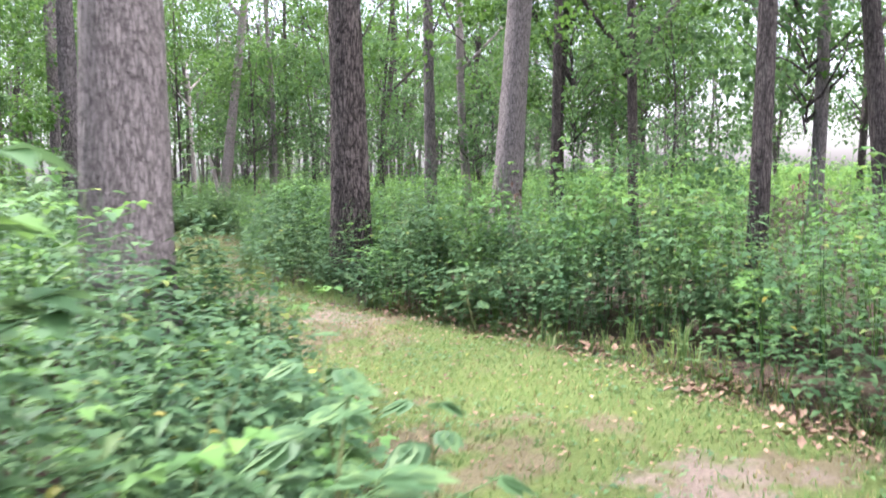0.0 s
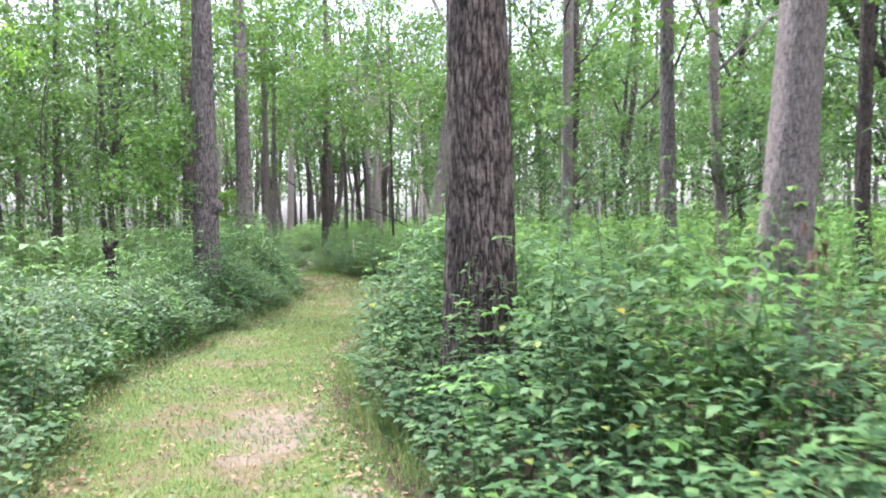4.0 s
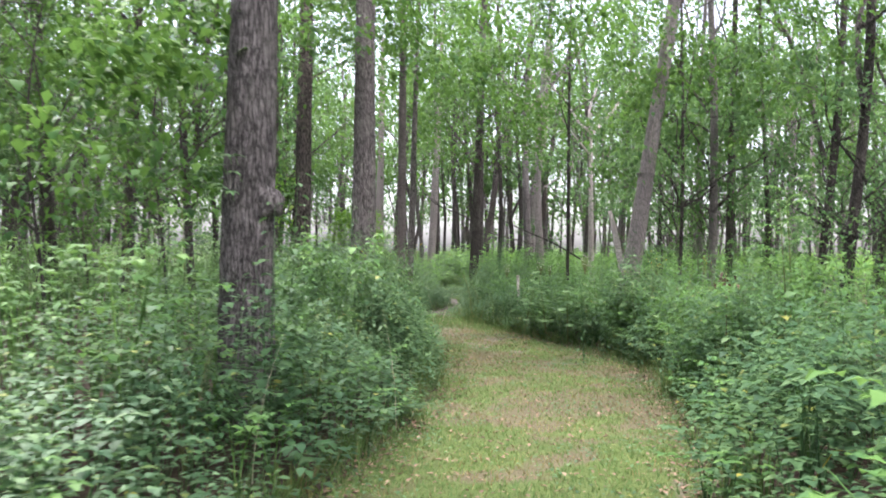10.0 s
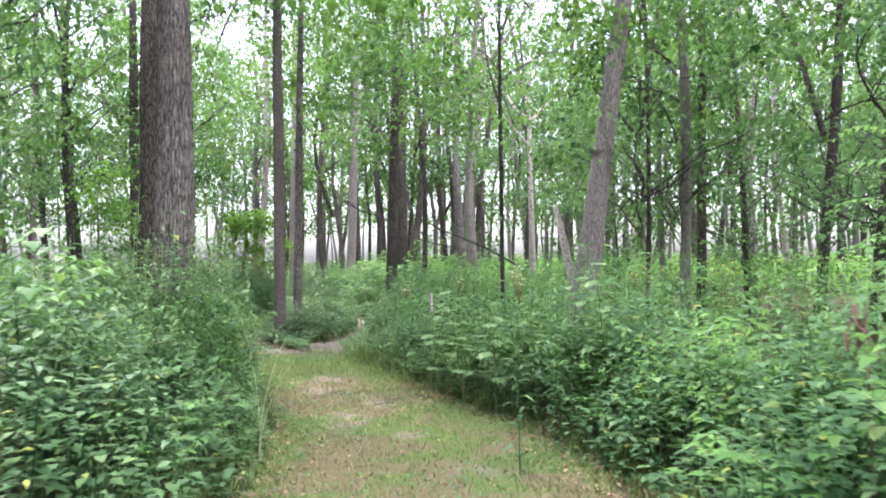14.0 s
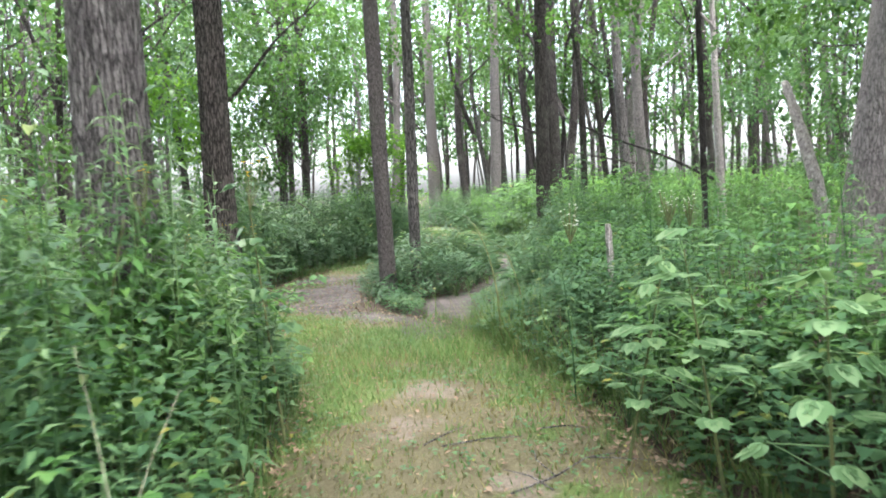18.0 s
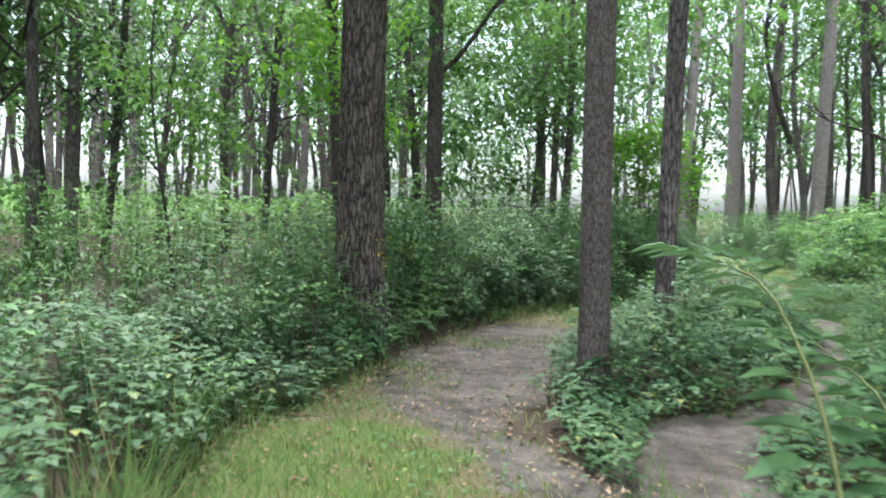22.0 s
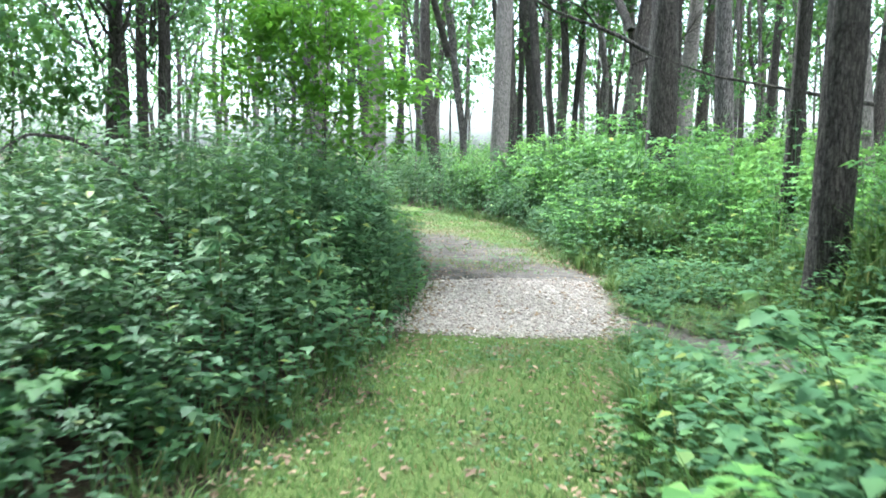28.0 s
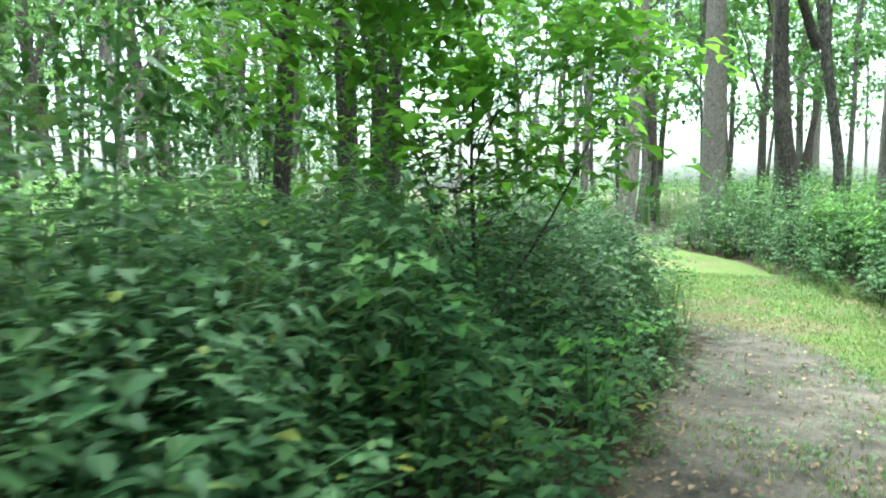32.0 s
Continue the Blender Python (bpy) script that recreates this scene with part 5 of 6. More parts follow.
                arm = line[at] + np.stack([np.cos(side) * out * t ** 1.2, np.sin(side) * out * t ** 1.2, g.uniform(1.5, 4.5) * t ** 0.9], 1) + g.normal(0, 0.12, (6, 3)) * t[:, None]
                stems.append(tube(arm, w * 0.5 * (1 - 0.75 * t), 5))
        tagged(new("far_stems", mesh_of("far_stems", *joined(stems), material, smooth=True)), label, "woods", kind="stuff")


far_woods()


# ---- the mown grass, litter and stones on the path ----
def mown_grass(name, seed, n, material, dry, label):
    g = np.random.default_rng(seed)
    y = g.uniform(-7, 50, n)
    lo, hi = left_edge(y), right_edge(y)
    t = g.uniform(0, 1, n)
    x = lo - 0.25 + (hi - lo + 0.5) * t
    dryness = parched(x, y)
    cover = (0.1 + 0.75 * dryness) if dry else (1.05 - 1.0 * dryness)
    bare = bare_ground(x, y)
    bare = np.maximum(bare, (np.abs(y - 38.6) < 1.6) * 1.1)
    bare = np.maximum(bare, trodden(x, y))
    tufts = np.clip(wave(x, y, 2.2, 3.3) * 1.6 - 0.3, 0, 0.6) * (bare < 1.05)
    keep = g.uniform(0, 1, n) < cover * np.clip(1 - 0.97 * bare + tufts * bare, 0, 1) * (1 - 1.1 * sandy(x, y))
    x, y = x[keep], y[keep]
    n = len(x)
    z = ground_z(x, y) - 0.004
    a = g.uniform(0, 2 * np.pi, n)
    h = g.uniform(0.018, 0.05, n) * (1 + 0.8 * np.exp(-np.minimum(x - left_edge(y), right_edge(y) - x) / 0.12))
    h = h * (1 + 1.7 * np.exp(-((y - 25.4) / 1.5) ** 2))
    w = g.uniform(0.003, 0.0085, n)
    lean = g.uniform(0.2, 1.2, n) * h
    c, s = np.cos(a), np.sin(a)
    v = np.stack([np.stack([x - s * w, y + c * w, z], 1), np.stack([x + s * w, y - c * w, z], 1), np.stack([x + c * lean, y + s * lean, z + h], 1)], 1).reshape(-1, 3)
    f = np.arange(3 * n).reshape(-1, 3)
    tagged(new(name, mesh_of(name, v, f, material)), label, "grass", kind="stuff")


mown_grass("mown_grass", 41, 200000, GRASS, False, "short green mown grass on the path")
mown_grass("parched_grass", 42, 110000, GRASS_DRY, True, "short parched grass, yellow and brown, on the path")


def dry_litter():
    g = np.random.default_rng(43)
    n = 18000
    y = g.uniform(-7, 48, n)
    side = g.uniform(0, 1, n) < 0.55
    off = g.exponential(0.26, n)
    x = np.where(side, right_edge(y) - 0.08 + off * g.choice([-0.4, 1.2], n), left_edge(y) + 0.08 - off * g.choice([-0.4, 1.2], n))
    loose = g.uniform(0, 1, n) < 0.3
    x = np.where(loose, left_edge(y) + (right_edge(y) - left_edge(y)) * g.uniform(0, 1, n), x)
    z = ground_z(x, y) + g.uniform(0.006, 0.03, n)
    ln = g.uniform(0.02, 0.06, n)
    v, f = leaves(np.stack([x, y, z], 1), g.uniform(0, 2 * np.pi, n), g.uniform(-0.2, 0.35, n), ln, ln * 0.6, fold=0.3, droop=-0.1)
    tagged(new("leaf_litter", mesh_of("leaf_litter", v, f, LITTER)), "brown dry leaves scattered along the path's edges", "leaf litter", kind="stuff")


dry_litter()


# ---- gravel across the path ----
def stone_mesh(seed):
    g = np.random.default_rng(seed)
    bm = bmesh.new()
    bmesh.ops.create_icosphere(bm, subdivisions=1, radius=0.5)
    for v in bm.verts:
        v.co *= g.uniform(0.75, 1.15)
        v.co.z *= 0.62
    v = np.array([q.co[:] for q in bm.verts])
    f = np.array([[q.index for q in p.verts] for p in bm.faces])
    bm.free()
    return v, f


def on_gravel(x, y):
    return (x > -7.46) & (x < -5.48) & (y > 37.12 + 0.1 * (x + 6.4) ** 2) & (y < 40.05 - 0.28 * (x + 6.5) ** 2)


STONES = [stone_mesh(300 + k) for k in range(5)]


def gravel_bed():
    g = np.random.default_rng(47)
    n = 10500
    x, y = g.uniform(-7.55, -5.25, n), g.uniform(36.9, 40.2, n)
    inside = on_gravel(x, y) | (g.uniform(0, 1, n) < 0.05)
    x, y = x[inside], y[inside]
    size = g.uniform(0.012, 0.034, len(x))
    pieces = []
    pick = g.integers(0, 5, len(x))
    for k, (v, f) in enumerate(STONES):
        i = np.nonzero(pick == k)[0]
        a = g.uniform(0, 2 * np.pi, len(i))[:, None]
        w = size[i][:, None]
        px = (v[:, 0] * np.cos(a) - v[:, 1] * np.sin(a)) * w + x[i][:, None]
        py = (v[:, 0] * np.sin(a) + v[:, 1] * np.cos(a)) * w * 0.8 + y[i][:, None]
        pz = v[:, 2] * w + ground_z(x[i], y[i])[:, None] + 0.2 * w
        pieces.append((np.stack([px, py, pz], -1).reshape(-1, 3), (f[None] + (np.arange(len(i)) * len(v))[:, None, None]).reshape(-1, 3)))
    v, f = joined(pieces)
    bed = tagged(new("gravel", mesh_of("gravel", v, f, STONE)), "bed of pale crushed limestone gravel across the path", "gravel", kind="stuff")
    shapes = [mesh_of("stone", sv, sf, STONE) for sv, sf in STONES]
    k = 0
    while k < 280:
        px, py = g.uniform(-7.4, -5.5), g.uniform(37.2, 40.0)
        if not on_gravel(px, py):
            continue
        ob = part("stone", shapes[k % 5], bed)
        w = g.uniform(0.022, 0.042)
        ob.location = (px, py, float(ground_z(np.array([px]), np.array([py]))[0]) + 0.42 * w)
        ob.rotation_euler = (g.uniform(-0.5, 0.5), g.uniform(-0.5, 0.5), g.uniform(0, 6.28))
        ob.scale = (w, w * g.uniform(0.6, 0.9), w * 0.8)
        k += 1


gravel_bed()


# ---- single things along the way ----
def rough_log(name, points, radii, material, sides=14, seed=0, bump=0.06):
    g = np.random.default_rng(seed)
    pts = np.asarray(points, float)
    s0 = np.linspace(0, 1, len(pts))
    s = np.linspace(0, 1, 30)
    line = np.stack([np.interp(s, s0, pts[:, i]) for i in range(3)], 1)
    line[1:-1] = (line[:-2] + line[1:-1] * 2 + line[2:]) / 4
    rad = np.interp(s, s0, radii) * (1 + 0.06 * np.sin(s * 31 + seed))
    v, f = tube(line, rad, sides)
    v = v + g.normal(0, bump * np.mean(radii), v.shape)
    first = np.stack([np.arange(sides), (np.arange(sides) + 1) % sides, np.full(sides, len(v))], 1)[:, ::-1]
    return mesh_of(name, np.concatenate([v, line[:1]]), np.concatenate([f, first]), material, smooth=False)


def stump():
    root = new("stump")
    root.location = (-4.45, 11.77, 0.05)
    part("trunk", rough_log("trunk", [(0, 0, -0.1), (0.02, 0, 0.5), (-0.03, 0.01, 0.95), (-0.06, 0, 1.22)], [0.085, 0.07, 0.065, 0.085], CHARRED, 14, 3, 0.09), root)
    part("splinter", rough_log("splinter", [(-0.05, 0, 1.15), (0.03, 0.02, 1.27), (0.09, 0.02, 1.30)], [0.05, 0.035, 0.012], CHARRED, 8, 5, 0.1), root)
    part("splinter", rough_log("splinter", [(-0.08, 0, 1.15), (-0.11, 0, 1.26), (-0.115, 0, 1.33)], [0.045, 0.03, 0.008], CHARRED, 8, 6, 0.1), root)
    tagged(root, "dark rotten broken stump standing among herbs", "stump")


stump()
log = tagged(new("fallen_log", rough_log("fallen_log", [(-13.0, 12.6, 5.1), (-10.7, 12.0, 3.7), (-9.0, 11.75, 2.5), (-7.4, 11.5, 1.75), (-6.4, 11.25, 1.25), (-6.1, 11.17, 0.25)], [0.06, 0.08, 0.095, 0.105, 0.11, 0.10], BARK_GREY, 16, 8, 0.05)), "pale dead log leaning down behind a tree trunk", "log")
for k, (a, b) in enumerate((((-9.9, 11.88, 3.1), (-10.4, 11.7, 3.9)), ((-9.4, 11.8, 2.78), (-8.9, 12.2, 3.4)))):
    tw = new("branch_stub", rough_log("branch_stub", [a, ((a[0] + b[0]) / 2 + 0.05, (a[1] + b[1]) / 2, (a[2] + b[2]) / 2), b], [0.03, 0.02, 0.006], DEADWOOD, 7, 9 + k))
    tw.parent = log
tagged(new("wooden_stake", rough_log("wooden_stake", [(-1.73, 26.63, -0.05), (-1.72, 26.63, 0.6), (-1.74, 26.63, 1.1)], [0.035, 0.034, 0.032], DEADWOOD, 8, 12, 0.04)), "short weathered wooden stake in the brambles", "stake")
tagged(new("dead_branch", rough_log("dead_branch", [(-8.95, 36.95, 0.0), (-9.1, 36.93, 0.8), (-9.4, 36.85, 1.25), (-9.75, 36.75, 1.52), (-10.1, 36.7, 1.56), (-10.35, 36.65, 1.4)], [0.024, 0.022, 0.019, 0.016, 0.012, 0.006], BARK_DARK, 8, 13)), "dead branch arching over the undergrowth", "branch")
tagged(new("dead_branch", rough_log("dead_branch", [(-1.6, 43.0, 2.1), (-2.6, 43.5, 2.35), (-3.6, 44.0, 2.6), (-4.6, 44.3, 3.0)], [0.03, 0.027, 0.02, 0.008], BARK_DARK, 8, 14)), "long bare dead branch hung across the trunks", "branch")
tagged(new("dead_branch", rough_log("dead_branch", [(-3.4, 38.2, 3.3), (-2.3, 38.1, 2.7), (-0.85, 38.0, 2.1), (0.2, 37.9, 1.5)], [0.012, 0.024, 0.03, 0.032], BARK_DARK, 8, 15)), "fallen thin branch caught in the undergrowth", "branch")
snag = tagged(new("dead_snag", rough_log("dead_snag", [(1.15, 30.6, 0.4), (1.02, 30.8, 1.4), (0.86, 31.2, 2.3), (0.74, 31.5, 2.9)], [0.105, 0.095, 0.085, 0.05], DEADWOOD, 10, 16)), "bleached dead snag beside the leaning tree", "snag")


def flowering(x, y, h, material, label, seed, heads=7, size=0.05, spreadw=0.16):
    """A leafy stem topped by small flower heads."""
    g = np.random.default_rng(seed)
    root = new("flowering_plant")
    root.location = (x, y, 0.0)
    v, f = tall_herb(g, 22)
    v = v * np.array([1.2, 1.2, h])
    part("stem", mesh_of("stem", v, f, LEAF_TALL), root)
    for k in range(heads):
        a, r = g.uniform(0, 2 * np.pi), spreadw * math.sqrt(g.uniform(0, 1))
        c = np.array([r * np.cos(a), r * np.sin(a), h + g.uniform(-0.09, 0.08)])
        n = 7
        az = np.arange(n) * 2 * np.pi / n
        pv, pf = leaves(np.repeat(c[None], n, 0), az, np.full(n, g.uniform(0.1, 1.0)), size * g.uniform(0.8, 1.2, n), size * 0.5, fine=False)
        s = np.linspace(0, 1, 3)[:, None]
        b = np.array([0, 0, h * 0.85])
        stalk = part("stalk", mesh_of("stalk", *tube(b + (c - b) * s, (0.003, 0.0025, 0.002), 4), STEM), root)
        part("flower", mesh_of("flower", pv, pf, material), stalk)
    return tagged(root, label, "wildflower", "wildflowers")


for k, (x, y, h) in enumerate(((-1.87, 23.81, 1.3), (-1.2, 24.6, 1.35), (-0.55, 19.2, 1.5), (-1.0, 25.6, 1.3))):
    flowering(x, y, h, PETAL_WHITE, "tall herb with loose clusters of small white flowers", 400 + k, 22, 0.017, 0.07)
for k, (x, y, h) in enumerate(((-7.3, 29.6, 1.15), (-7.6, 29.4, 1.2), (-7.0, 29.3, 1.0), (-3.5, 22.4, 1.7), (-3.9, 22.0, 1.65), (-7.8, 28.7, 1.1), (-8.0, 31.0, 1.0), (-4.4, 21.5, 1.6), (0.55, 20.0, 1.5), (1.3, 20.4, 1.5))):
    flowering(x, y, h, PETAL_YELLOW, "leggy herb with small yellow flowers", 430 + k, 6, 0.02, 0.13)


def big_leaf_plant(x, y, h, n, size, label, seed, material=LEAF_BRAMBLE):
    g = np.random.default_rng(seed)
    root = new("leafy_plant")
    root.location = (x, y, 0.0)
    s = np.linspace(0, 1, 6)
    bend = g.uniform(-0.22, 0.22, 2)
    line = np.stack([bend[0] * s, bend[1] * s, h * s], 1)
    part("stem", mesh_of("stem", *tube(line, 0.009 * (1.3 - s), 6), STEM), root)
    for k in range(n):
        t = 0.25 + 0.75 * (k + 0.5) / n
        a = k * 2.4 + g.uniform(-0.4, 0.4)
        st = g.uniform(0.05, 0.34) * (1.25 - t)
        b = np.array([bend[0] * t, bend[1] * t, h * t])
        e = b + np.array([np.cos(a) * st, np.sin(a) * st, g.uniform(-0.02, 0.12)])
        L = size * g.uniform(0.4, 0.85)
        da = np.array([-1.15, -0.5, 0.0, 0.5, 1.15])
        q = np.array([0.62, 0.85, 1.0, 0.85, 0.62])
        lv = leaves(np.repeat(e[None], 5, 0), a + da, np.full(5, g.uniform(-0.6, 0.15)), L * q, L * 0.62 * np.ones(5), fold=0.05, droop=0.12, fine=2)
        part("leaf", mesh_of("leaf", *joined([lv, tube(np.stack([b, (b + e) / 2, e]), (0.004, 0.003, 0.003), 4)]), material), root)
    return tagged(root, label, "plant", "leafy plants")


for k, (x, y, h, n, size) in enumerate(((-5.48, 30.25, 0.75, 12, 0.2), (-1.5, 22.6, 1.1, 14, 0.2), (-1.05, 22.2, 1.2, 14, 0.2), (-0.7, 21.6, 1.1, 13, 0.2),
                                        (-1.75, -4.15, 0.9, 14, 0.2), (-2.05, -4.0, 1.0, 14, 0.2), (-1.45, -3.4, 0.8, 12, 0.2), (-1.7, -3.1, 0.9, 13, 0.2), (-7.75, 35.9, 0.9, 14, 0.17), (0.75, 1.6, 0.6, 9, 0.2),
                                        (1.05, 3.9, 1.1, 13, 0.2), (1.4, 3.3, 1.2, 13, 0.2), (-0.1, 5.4, 0.6, 10, 0.17), (0.95, 12.5, 1.0, 12, 0.18), (-5.2, 21.3, 1.5, 14, 0.2), (-8.1, 35.4, 1.1, 14, 0.18), (-3.55, 22.75, 1.62, 15, 0.19), (0.05, 21.3, 1.35, 16, 0.2), (0.35, 20.6, 1.55, 16, 0.2), (-8.05, 37.4, 1.15, 15, 0.16), (-8.0, 38.0, 1.0, 13, 0.15))):
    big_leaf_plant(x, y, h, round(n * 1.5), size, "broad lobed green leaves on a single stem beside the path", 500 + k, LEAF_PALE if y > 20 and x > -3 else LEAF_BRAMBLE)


def arching_sapling(points, n, size, label, seed):
    """A slender stem that bends over, with broad single leaves along it."""
    g = np.random.default_rng(seed)
    root = new("sapling")
    root.location = points[0]
    pts = np.asarray(points, float) - np.array(points[0])
    s0, q = np.linspace(0, 1, len(pts)), np.linspace(0, 1, 14)
    line = np.stack([np.interp(q, s0, pts[:, i]) for i in range(3)], 1)
    line[1:-1] = (line[:-2] + 2 * line[1:-1] + line[2:]) / 4
    part("stem", mesh_of("stem", *tube(line, 0.009 * (1.25 - q), 6), STEM), root)
    ahead = math.atan2(pts[-1][1] - pts[0][1], pts[-1][0] - pts[0][0])
    for k in range(n):
        t = 0.35 + 0.65 * (k + 0.5) / n
        b = np.array([np.interp(t, q, line[:, i]) for i in range(3)])
        a = ahead + (1 if k % 2 else -1) * g.uniform(0.6, 1.4)
        e = b + np.array([np.cos(a) * 0.06, np.sin(a) * 0.06, 0.02])
        L = size * g.uniform(0.75, 1.2)
        lv = leaves(e[None], np.array([a]), np.array([g.uniform(-0.15, 0.15)]), np.array([L]), np.array([L * 0.82]), droop=0.14, fine=2)
        part("leaf", mesh_of("leaf", *joined([lv, tube(np.stack([b, (b + e) / 2, e]), (0.003, 0.0025, 0.002), 4)]), LEAF_BRAMBLE), root)
    return tagged(root, label, "sapling", "arching saplings")


arching_sapling([(-2.72, 25.75, 0.0), (-2.78, 25.95, 0.55), (-2.9, 26.1, 0.95), (-3.1, 26.3, 1.25), (-3.45, 26.6, 1.3)], 28, 0.17, "slender sapling bending over the side trail with broad pale leaves", 540)
arching_sapling([(-2.55, 26.3, 0.0), (-2.65, 26.5, 0.5), (-2.8, 26.7, 0.85), (-3.1, 26.95, 1.0)], 20, 0.16, "slender sapling bending over the side trail with broad pale leaves", 541)


def dead_leaf_bunch(x, y, z, label, seed, n=14):
    g = np.random.default_rng(seed)
    p = np.array([x, y, z]) + g.normal(0, 1, (n, 3)) * np.array([0.05, 0.05, 0.09])
    v, f = leaves(p, g.uniform(0, 6.28, n), g.uniform(-1.4, -0.4, n), g.uniform(0.06, 0.1, n), 0.035, fold=0.4)
    stem = tube(np.array([[x, y, 0.0], [x + 0.02, y, z * 0.6], [x, y, z + 0.1]]), (0.007, 0.005, 0.003), 5)
    v, f = joined([(v, f), stem])
    tagged(new("withered_plant", mesh_of("withered_plant", v, f, WITHERED)), label, "dead plant")


dead_leaf_bunch(0.83, 16.7, 1.3, "withered brown leaves hanging on a dead stem", 1)
dead_leaf_bunch(2.2, 3.6, 1.3, "withered brown leaves on a broken stem", 2)
dead_leaf_bunch(3.7, 0.4, 1.35, "withered brown leaves on a broken stem", 3)
for k, (x, y, a, ln) in enumerate(((-2.35, 22.9, 0.5, 0.5), (-2.0, 22.3, 2.4, 0.4), (-2.6, 23.0, 1.2, 0.45), (-1.9, 23.2, 0.2, 0.3), (-6.3, 27.6, 1.0, 0.4), (-6.0, 28.2, 2.6, 0.3), (-6.6, 29.2, 0.4, 0.35))):
    c, s = math.cos(a) * ln / 2, math.sin(a) * ln / 2
    tagged(new("twig", rough_log("twig", [(x - c, y - s, 0.015), (x + 0.02, y, 0.03), (x + c, y + s, 0.012)], [0.005, 0.004, 0.002], BARK_GREY, 6, 20 + k)), "thin dry twig lying on the path", "twig", "twigs on the path")
fork = tagged(new("twig", rough_log("twig", [(-2.05, 22.1, 0.012), (-1.85, 22.3, 0.035), (-1.72, 22.62, 0.03), (-1.5, 22.8, 0.012)], [0.006, 0.005, 0.004, 0.002], BARK_GREY, 6, 41)), "forked dead twig lying on the worn grass", "twig", "twigs on the path")
for k, pts in enumerate(([(-1.85, 22.3, 0.035), (-1.98, 22.5, 0.05), (-2.02, 22.75, 0.02)], [(-1.72, 22.62, 0.03), (-1.55, 22.58, 0.045), (-1.36, 22.66, 0.012)])):
    part("side_twig", rough_log("side_twig", pts, [0.004, 0.003, 0.0015], BARK_GREY, 6, 42 + k), fork)
pv, pf = stone_mesh(77)
flag = tagged(new("stone", mesh_of("stone", pv * np.array([0.26, 0.18, 0.12]), pf, STONE)), "pale flat stone at the edge of the dirt path", "stone")
flag.location = (-5.93, 32.3, 0.02)


def path_weeds():
    g = np.random.default_rng(51)
    n = 34000
    y = g.uniform(-7, 50, n)
    lo, hi = left_edge(y), right_edge(y)
    t = g.uniform(0, 1, n)
    x = lo + (hi - lo) * t
    rim = np.exp(-np.minimum(t, 1 - t) / 0.12)
    bare = bare_ground(x, y)
    keep = (g.uniform(0, 1, n) < 0.2 + 0.75 * wave(x, y, 3.1, 9.0) + 0.5 * rim - 0.35 * bare) & (np.abs(y - 38.6) > 1.7)
    x, y = x[keep], y[keep]
    n = len(x)
    ln = g.uniform(0.018, 0.055, n)
    v, f = leaves(np.stack([x, y, ground_z(x, y) + g.uniform(0.008, 0.05, n)], 1), g.uniform(0, 2 * np.pi, n), g.uniform(-0.2, 0.4, n), ln, ln * 0.7, fine=False)
    tagged(new("path_weeds", mesh_of("path_weeds", v, f, LEAF_BRAMBLE)), "small broad-leaved weeds in the mown grass", "weeds", kind="stuff")


path_weeds()


# ---- dry tufts, stalks and heaps of leaves at the path's edge ----
for k, (x, y, h, bx, by) in enumerate(((-2.35, 14.4, 1.0, -0.15, 0.1), (-2.72, 19.9, 1.05, 0.25, 0.1), (-2.8, 20.2, 1.1, -0.2, 0.1), (-2.66, 19.7, 0.8, 0.3, -0.05), (-2.95, 12.6, 1.0, 0.2, 0.0))):
    t = np.linspace(0, 1, 8)
    line = np.stack([bx * t ** 2, by * t ** 2, h * t], 1)
    st = tagged(new("dry_stalk", mesh_of("dry_stalk", *tube(line, 0.003 * (1.2 - t), 5), STALK)), "pale dry stalk leaning out of the herbs", "stalk", "dry stalks")
    st.location = (x, y, 0.0)
for k, (x, y) in enumerate(((0.95, 2.35), (1.15, 2.0), (0.8, 2.7), (1.55, -0.6))):
    g = np.random.default_rng(600 + k)
    v, f = blades(g, 46)
    tuft = tagged(new("grass_tuft", mesh_of("grass_tuft", v * np.array([0.5, 0.5, 0.5]), f, GRASS_DRY if k % 2 == 0 else SEDGE)), "tuft of long half-dry grass at the path's edge", "grass tuft", "grass tufts")
    tuft.location = (x, y, 0.02)


def leaf_heap(x, y, n, wide, seed):
    g = np.random.default_rng(seed)
    p = np.stack([x + g.normal(0, wide, n), y + g.normal(0, wide * 0.8, n), 0.02 + np.abs(g.normal(0, 0.03, n))], 1)
    ln = g.uniform(0.05, 0.1, n)
    v, f = leaves(p, g.uniform(0, 6.28, n), g.uniform(-0.3, 0.6, n), ln, ln * 0.6, fold=0.4, droop=-0.15)
    tagged(new("leaf_heap", mesh_of("leaf_heap", v, f, LITTER)), "heap of curled brown dead leaves", "leaf litter", kind="stuff")


leaf_heap(0.42, 3.0, 70, 0.14, 1)
leaf_heap(0.75, 2.2, 60, 0.15, 2)
leaf_heap(1.05, 1.3, 50, 0.2, 3)
leaf_heap(1.35, 0.2, 50, 0.2, 4)
leaf_heap(1.45, -1.2, 60, 0.25, 5)
leaf_heap(1.3, -2.2, 60, 0.25, 6)


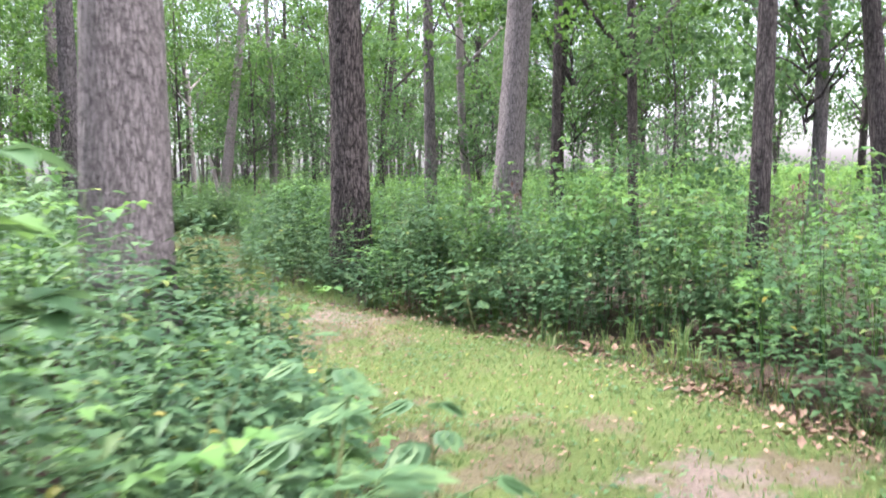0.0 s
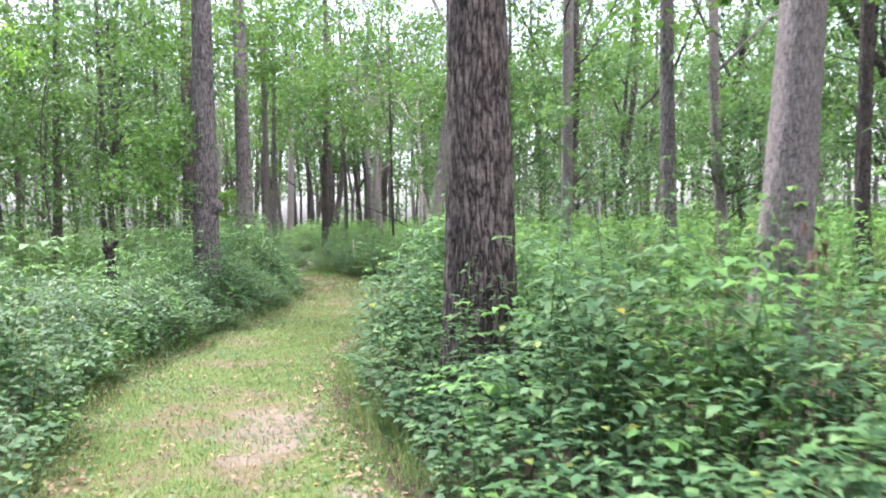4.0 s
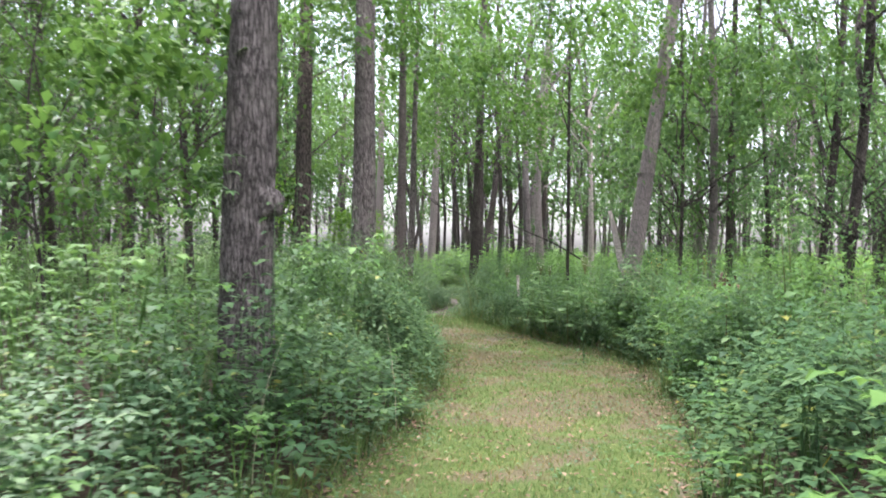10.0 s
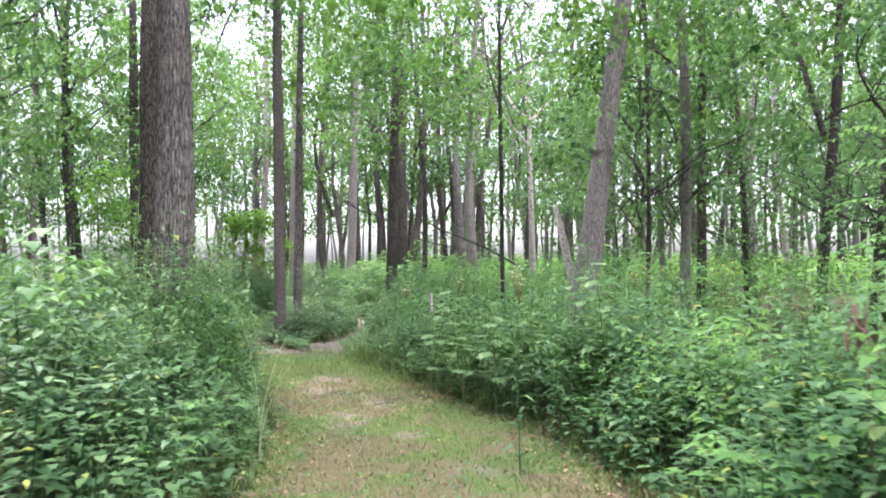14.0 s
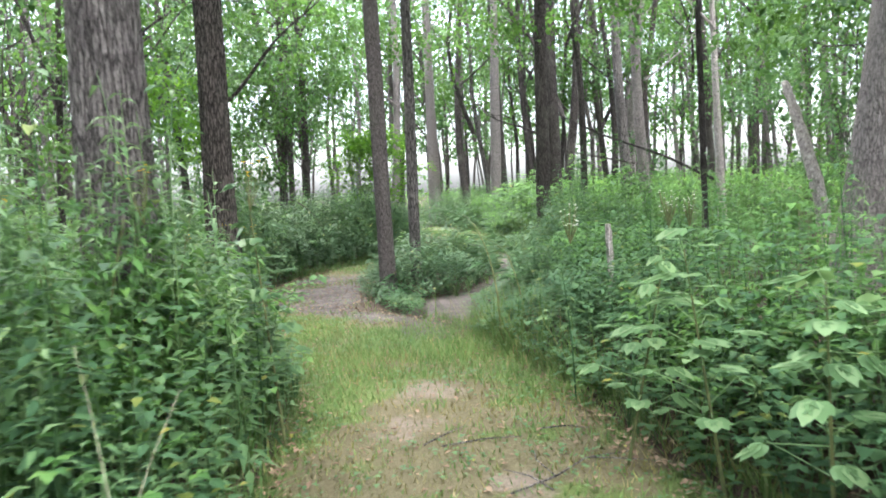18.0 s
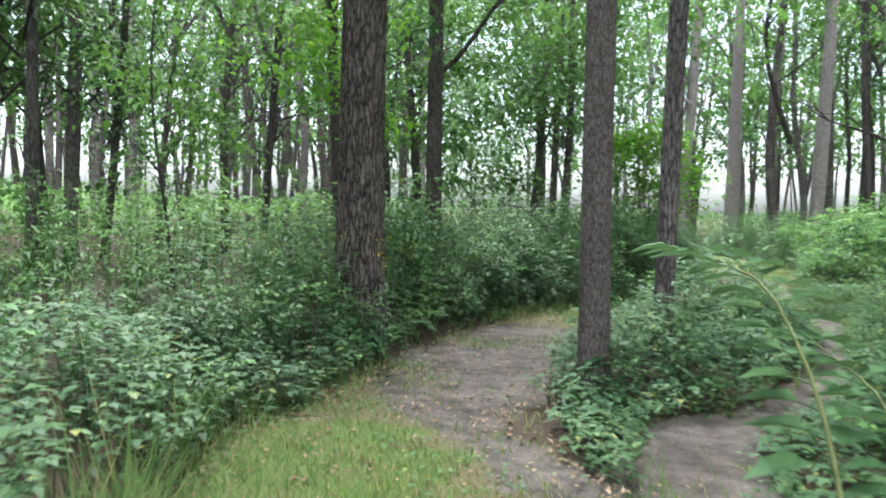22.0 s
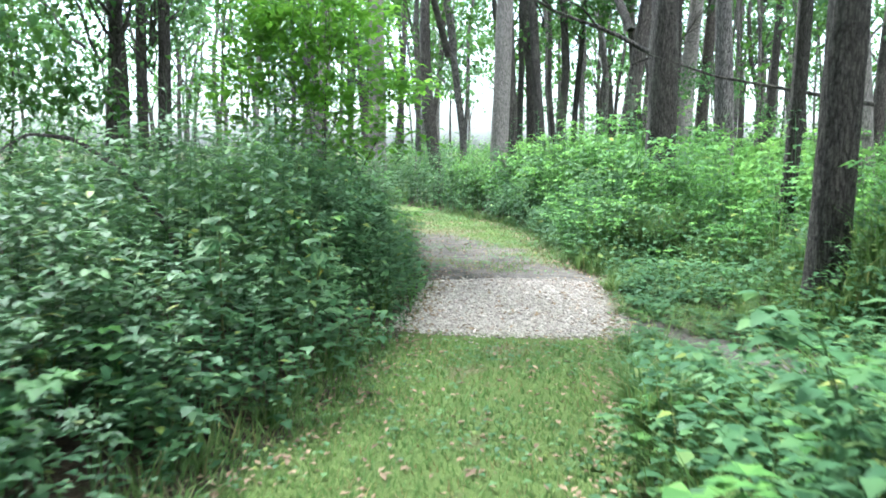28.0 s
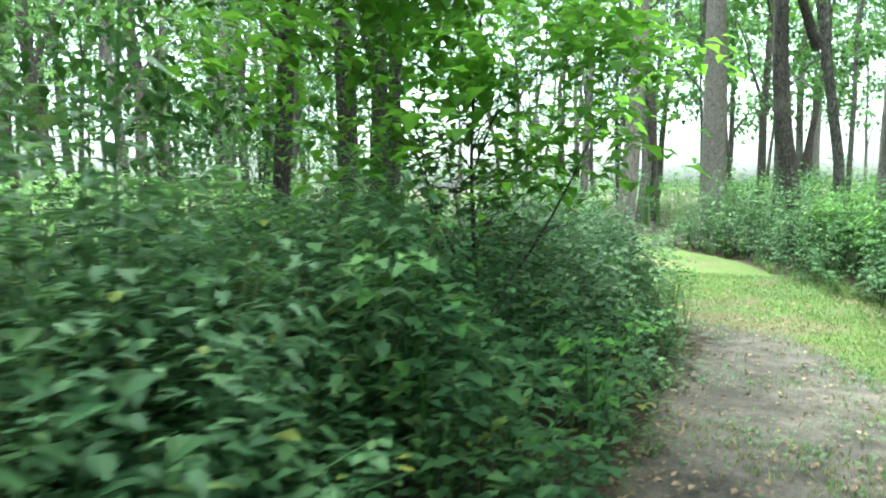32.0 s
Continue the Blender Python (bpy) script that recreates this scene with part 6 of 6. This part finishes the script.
# ---- shrubs that stand out of the undergrowth ----
def shrub_meshes(seed, n, size, material):
    """Leafy shoots that start near the ground and spread into uneven tiers."""
    g = np.random.default_rng(seed)
    shoots = 46
    az, el = g.uniform(0, 2 * np.pi, shoots), np.arcsin(g.uniform(-0.1, 1, shoots))
    r = (0.78 + 0.22 * np.sin(az * 3 + seed)) * g.uniform(0.75, 1.18, shoots)
    tip = np.stack([r * np.cos(az) * np.cos(el), r * np.sin(az) * np.cos(el), 0.34 + 0.64 * r * np.sin(el)], 1)
    pick = g.integers(0, shoots, n)
    t = g.uniform(0.45, 1.0, n) ** 0.7
    p = tip[pick] * np.stack([t, t, t ** 0.8], 1) + g.normal(0, 1, (n, 3)) * np.array([0.09, 0.09, 0.045])
    p[:, 2] = np.maximum(p[:, 2], 0.05)
    ln = size * g.uniform(0.55, 1.4, n)
    return mesh_of("foliage", *leaves(p, az[pick] + g.normal(0, 1.0, n), g.uniform(-0.3, 0.2, n), ln, ln * g.uniform(0.5, 0.75, n), droop=0.12, fine=2), material)


SHRUBS = [shrub_meshes(700, 1500, 0.085, LEAF_BRAMBLE), shrub_meshes(701, 1500, 0.08, LEAF_HERB), shrub_meshes(702, 1500, 0.095, LEAF_LIT), shrub_meshes(703, 1100, 0.13, LEAF_YOUNG), shrub_meshes(704, 1300, 0.1, LEAF_CANE)]
CANE = mesh_of("cane", *tube(np.stack([0.45 * np.linspace(0, 1, 6) ** 1.4, 0 * np.linspace(0, 1, 6), 0.85 * np.linspace(0, 1, 6)], 1), 0.012 * (1.2 - np.linspace(0, 1, 6)), 5), STEM)


def shrub(x, y, h, r, k, label, turn):
    root = new("shrub")
    root.location = (x, y, float(ground_z(np.array([x]), np.array([y]))[0]) - 0.02)
    leafy = part("foliage", SHRUBS[k], root)
    leafy.scale = (r, r, h)
    leafy.rotation_euler = (0, 0, turn)
    for q in range(4):
        c = part("cane", CANE, root)
        c.scale = (r, r, h)
        c.rotation_euler = (0, 0, turn + q * 1.57 + 0.3 * math.sin(q * 5 + turn))
    return tagged(root, label, "shrub", "shrubs beside the path")


LIGHT_ONE, DARK_ONE = "leafy shrub coloured sunlit green at the path's bend", "rounded green shrub beside the path"
for k, (x, y, h, r) in enumerate(((-5.2, 46.3, 1.5, 0.9), (-4.4, 47.2, 1.7, 1.0), (-5.9, 48.1, 1.6, 0.95), (-4.9, 48.9, 1.8, 1.0), (-3.6, 46.8, 1.6, 1.0), (-6.7, 49.7, 1.7, 0.95), (-5.6, 50.4, 1.8, 1.0), (-3.2, 48.4, 1.7, 1.0), (-4.3, 50.2, 1.8, 1.0), (-7.9, 51.6, 1.7, 0.9), (-4.3, 45.6, 1.4, 0.8))):
    shrub(x, y, h, r, 2, LIGHT_ONE, k * 1.3)
for k, (x, y, h, r) in enumerate(((-3.95, 21.5, 1.7, 0.65), (-4.1, 22.3, 1.85, 0.65), (-4.6, 23.6, 1.4, 0.6), (-8.35, 38.3, 1.45, 0.75), (-8.5, 39.4, 1.5, 0.8), (-9.0, 40.4, 1.4, 0.8), (-8.1, 36.6, 1.2, 0.6), (0.35, 20.9, 1.25, 0.68), (0.95, 19.6, 1.4, 0.75), (1.15, 18.1, 1.4, 0.7), (-0.05, 22.3, 1.2, 0.7), (-0.75, 23.6, 1.1, 0.65), (-1.5, 25.3, 0.85, 0.65), (-2.2, 26.6, 0.65, 0.55))):
    # Lighter leaf colour between y 17 and 24, in place of more light.
    shrub(x, y, h, r, 4 if 17 < y < 24 else k % 2, DARK_ONE, k * 2.1)
for k, (x, y, h, r) in enumerate(((1.95, 3.2, 1.2, 0.7), (1.6, 4.6, 1.25, 0.7), (2.55, 1.6, 1.3, 0.75), (2.45, -0.2, 1.1, 0.7), (1.1, 5.7, 1.0, 0.5), (-2.3, -3.3, 1.05, 0.6), (-1.95, -2.3, 0.9, 0.5), (-3.5, 9.6, 0.8, 0.6), (-3.4, 12.6, 1.0, 0.6), (-3.2, 16.0, 1.1, 0.6), (-3.15, 17.8, 1.2, 0.6), (0.9, 11.0, 1.2, 0.65), (1.0, 14.2, 1.25, 0.65), (-4.6, 31.7, 0.75, 0.5), (-3.05, 29.9, 0.8, 0.5), (-3.1, 31.3, 1.0, 0.6), (-7.75, 28.0, 0.8, 0.55), (-8.2, 32.2, 1.0, 0.6))):
    shrub(x, y, h, r, (k + 1) % 2, DARK_ONE, k * 1.7)
for k, (x, y, h, r) in enumerate(((-8.0, 10.5, 1.8, 0.85), (-9.0, 11.3, 2.0, 0.9), (-8.7, 9.6, 1.6, 0.85))):
    shrub(x, y, h, r, 3, "yellow-green leafy shrub beside a leaning dead log", k * 1.9)
# Low bushes repeat the bank's sunlit look through their lighter leaf colour.
for k, (x, y, h, r) in enumerate(((-3.2, 6.9, 0.55, 0.5), (-3.35, 7.8, 0.65, 0.55), (-3.3, 8.7, 0.7, 0.5), (-3.9, 9.5, 0.75, 0.55), (-4.4, 8.3, 0.8, 0.6), (-3.7, 6.4, 0.75, 0.55))):
    shrub(x, y, h, r, 4, "low bright green bramble bush beside the path", k * 2.3)


def pinnate_sapling(x, y, h, n, label, seed):
    """A thin stem with long feathered leaves."""
    g = np.random.default_rng(seed)
    root = new("sapling")
    root.location = (x, y, 0.0)
    t = np.linspace(0, 1, 8)
    part("stem", mesh_of("stem", *tube(np.stack([0.05 * np.sin(t * 4), 0 * t, h * t], 1), 0.012 * (1.25 - t), 6), STEM), root)
    for k in range(n):
        a, z = k * 2.4 + g.uniform(-0.3, 0.3), h * (0.55 + 0.45 * (k + 0.5) / n)
        q = np.linspace(0, 1, 9)
        L = g.uniform(0.38, 0.52)
        rib = np.stack([np.cos(a) * L * q, np.sin(a) * L * q, z + 0.16 * np.sin(q * 2.4) - 0.08 * q], 1)
        az = np.concatenate([np.full(8, a + 1.2), np.full(8, a - 1.2), [a]])
        p = np.concatenate([rib[1:], rib[1:], rib[-1:]])
        ln = 0.11 * np.concatenate([np.sin(np.linspace(0.7, 2.6, 8))] * 2 + [[0.8]])
        lv = leaves(p, az, np.full(17, -0.15), ln, ln * 0.36, fold=0.08, droop=0.15)
        part("leaf", mesh_of("leaf", *joined([lv, tube(rib, 0.003 * (1.2 - q), 4)]), LEAF_CANE), root)
    return tagged(root, label, "sapling", "feather-leaved saplings")


for k, (x, y, h) in enumerate(((-5.87, 17.75, 2.35), (-5.4, 18.4, 2.1), (-6.3, 17.1, 2.0), (2.1, 18.9, 2.6), (1.75, 17.9, 2.2))):
    pinnate_sapling(x, y, h, 11, "slender sapling with long feathered leaves above the herbs", 560 + k)
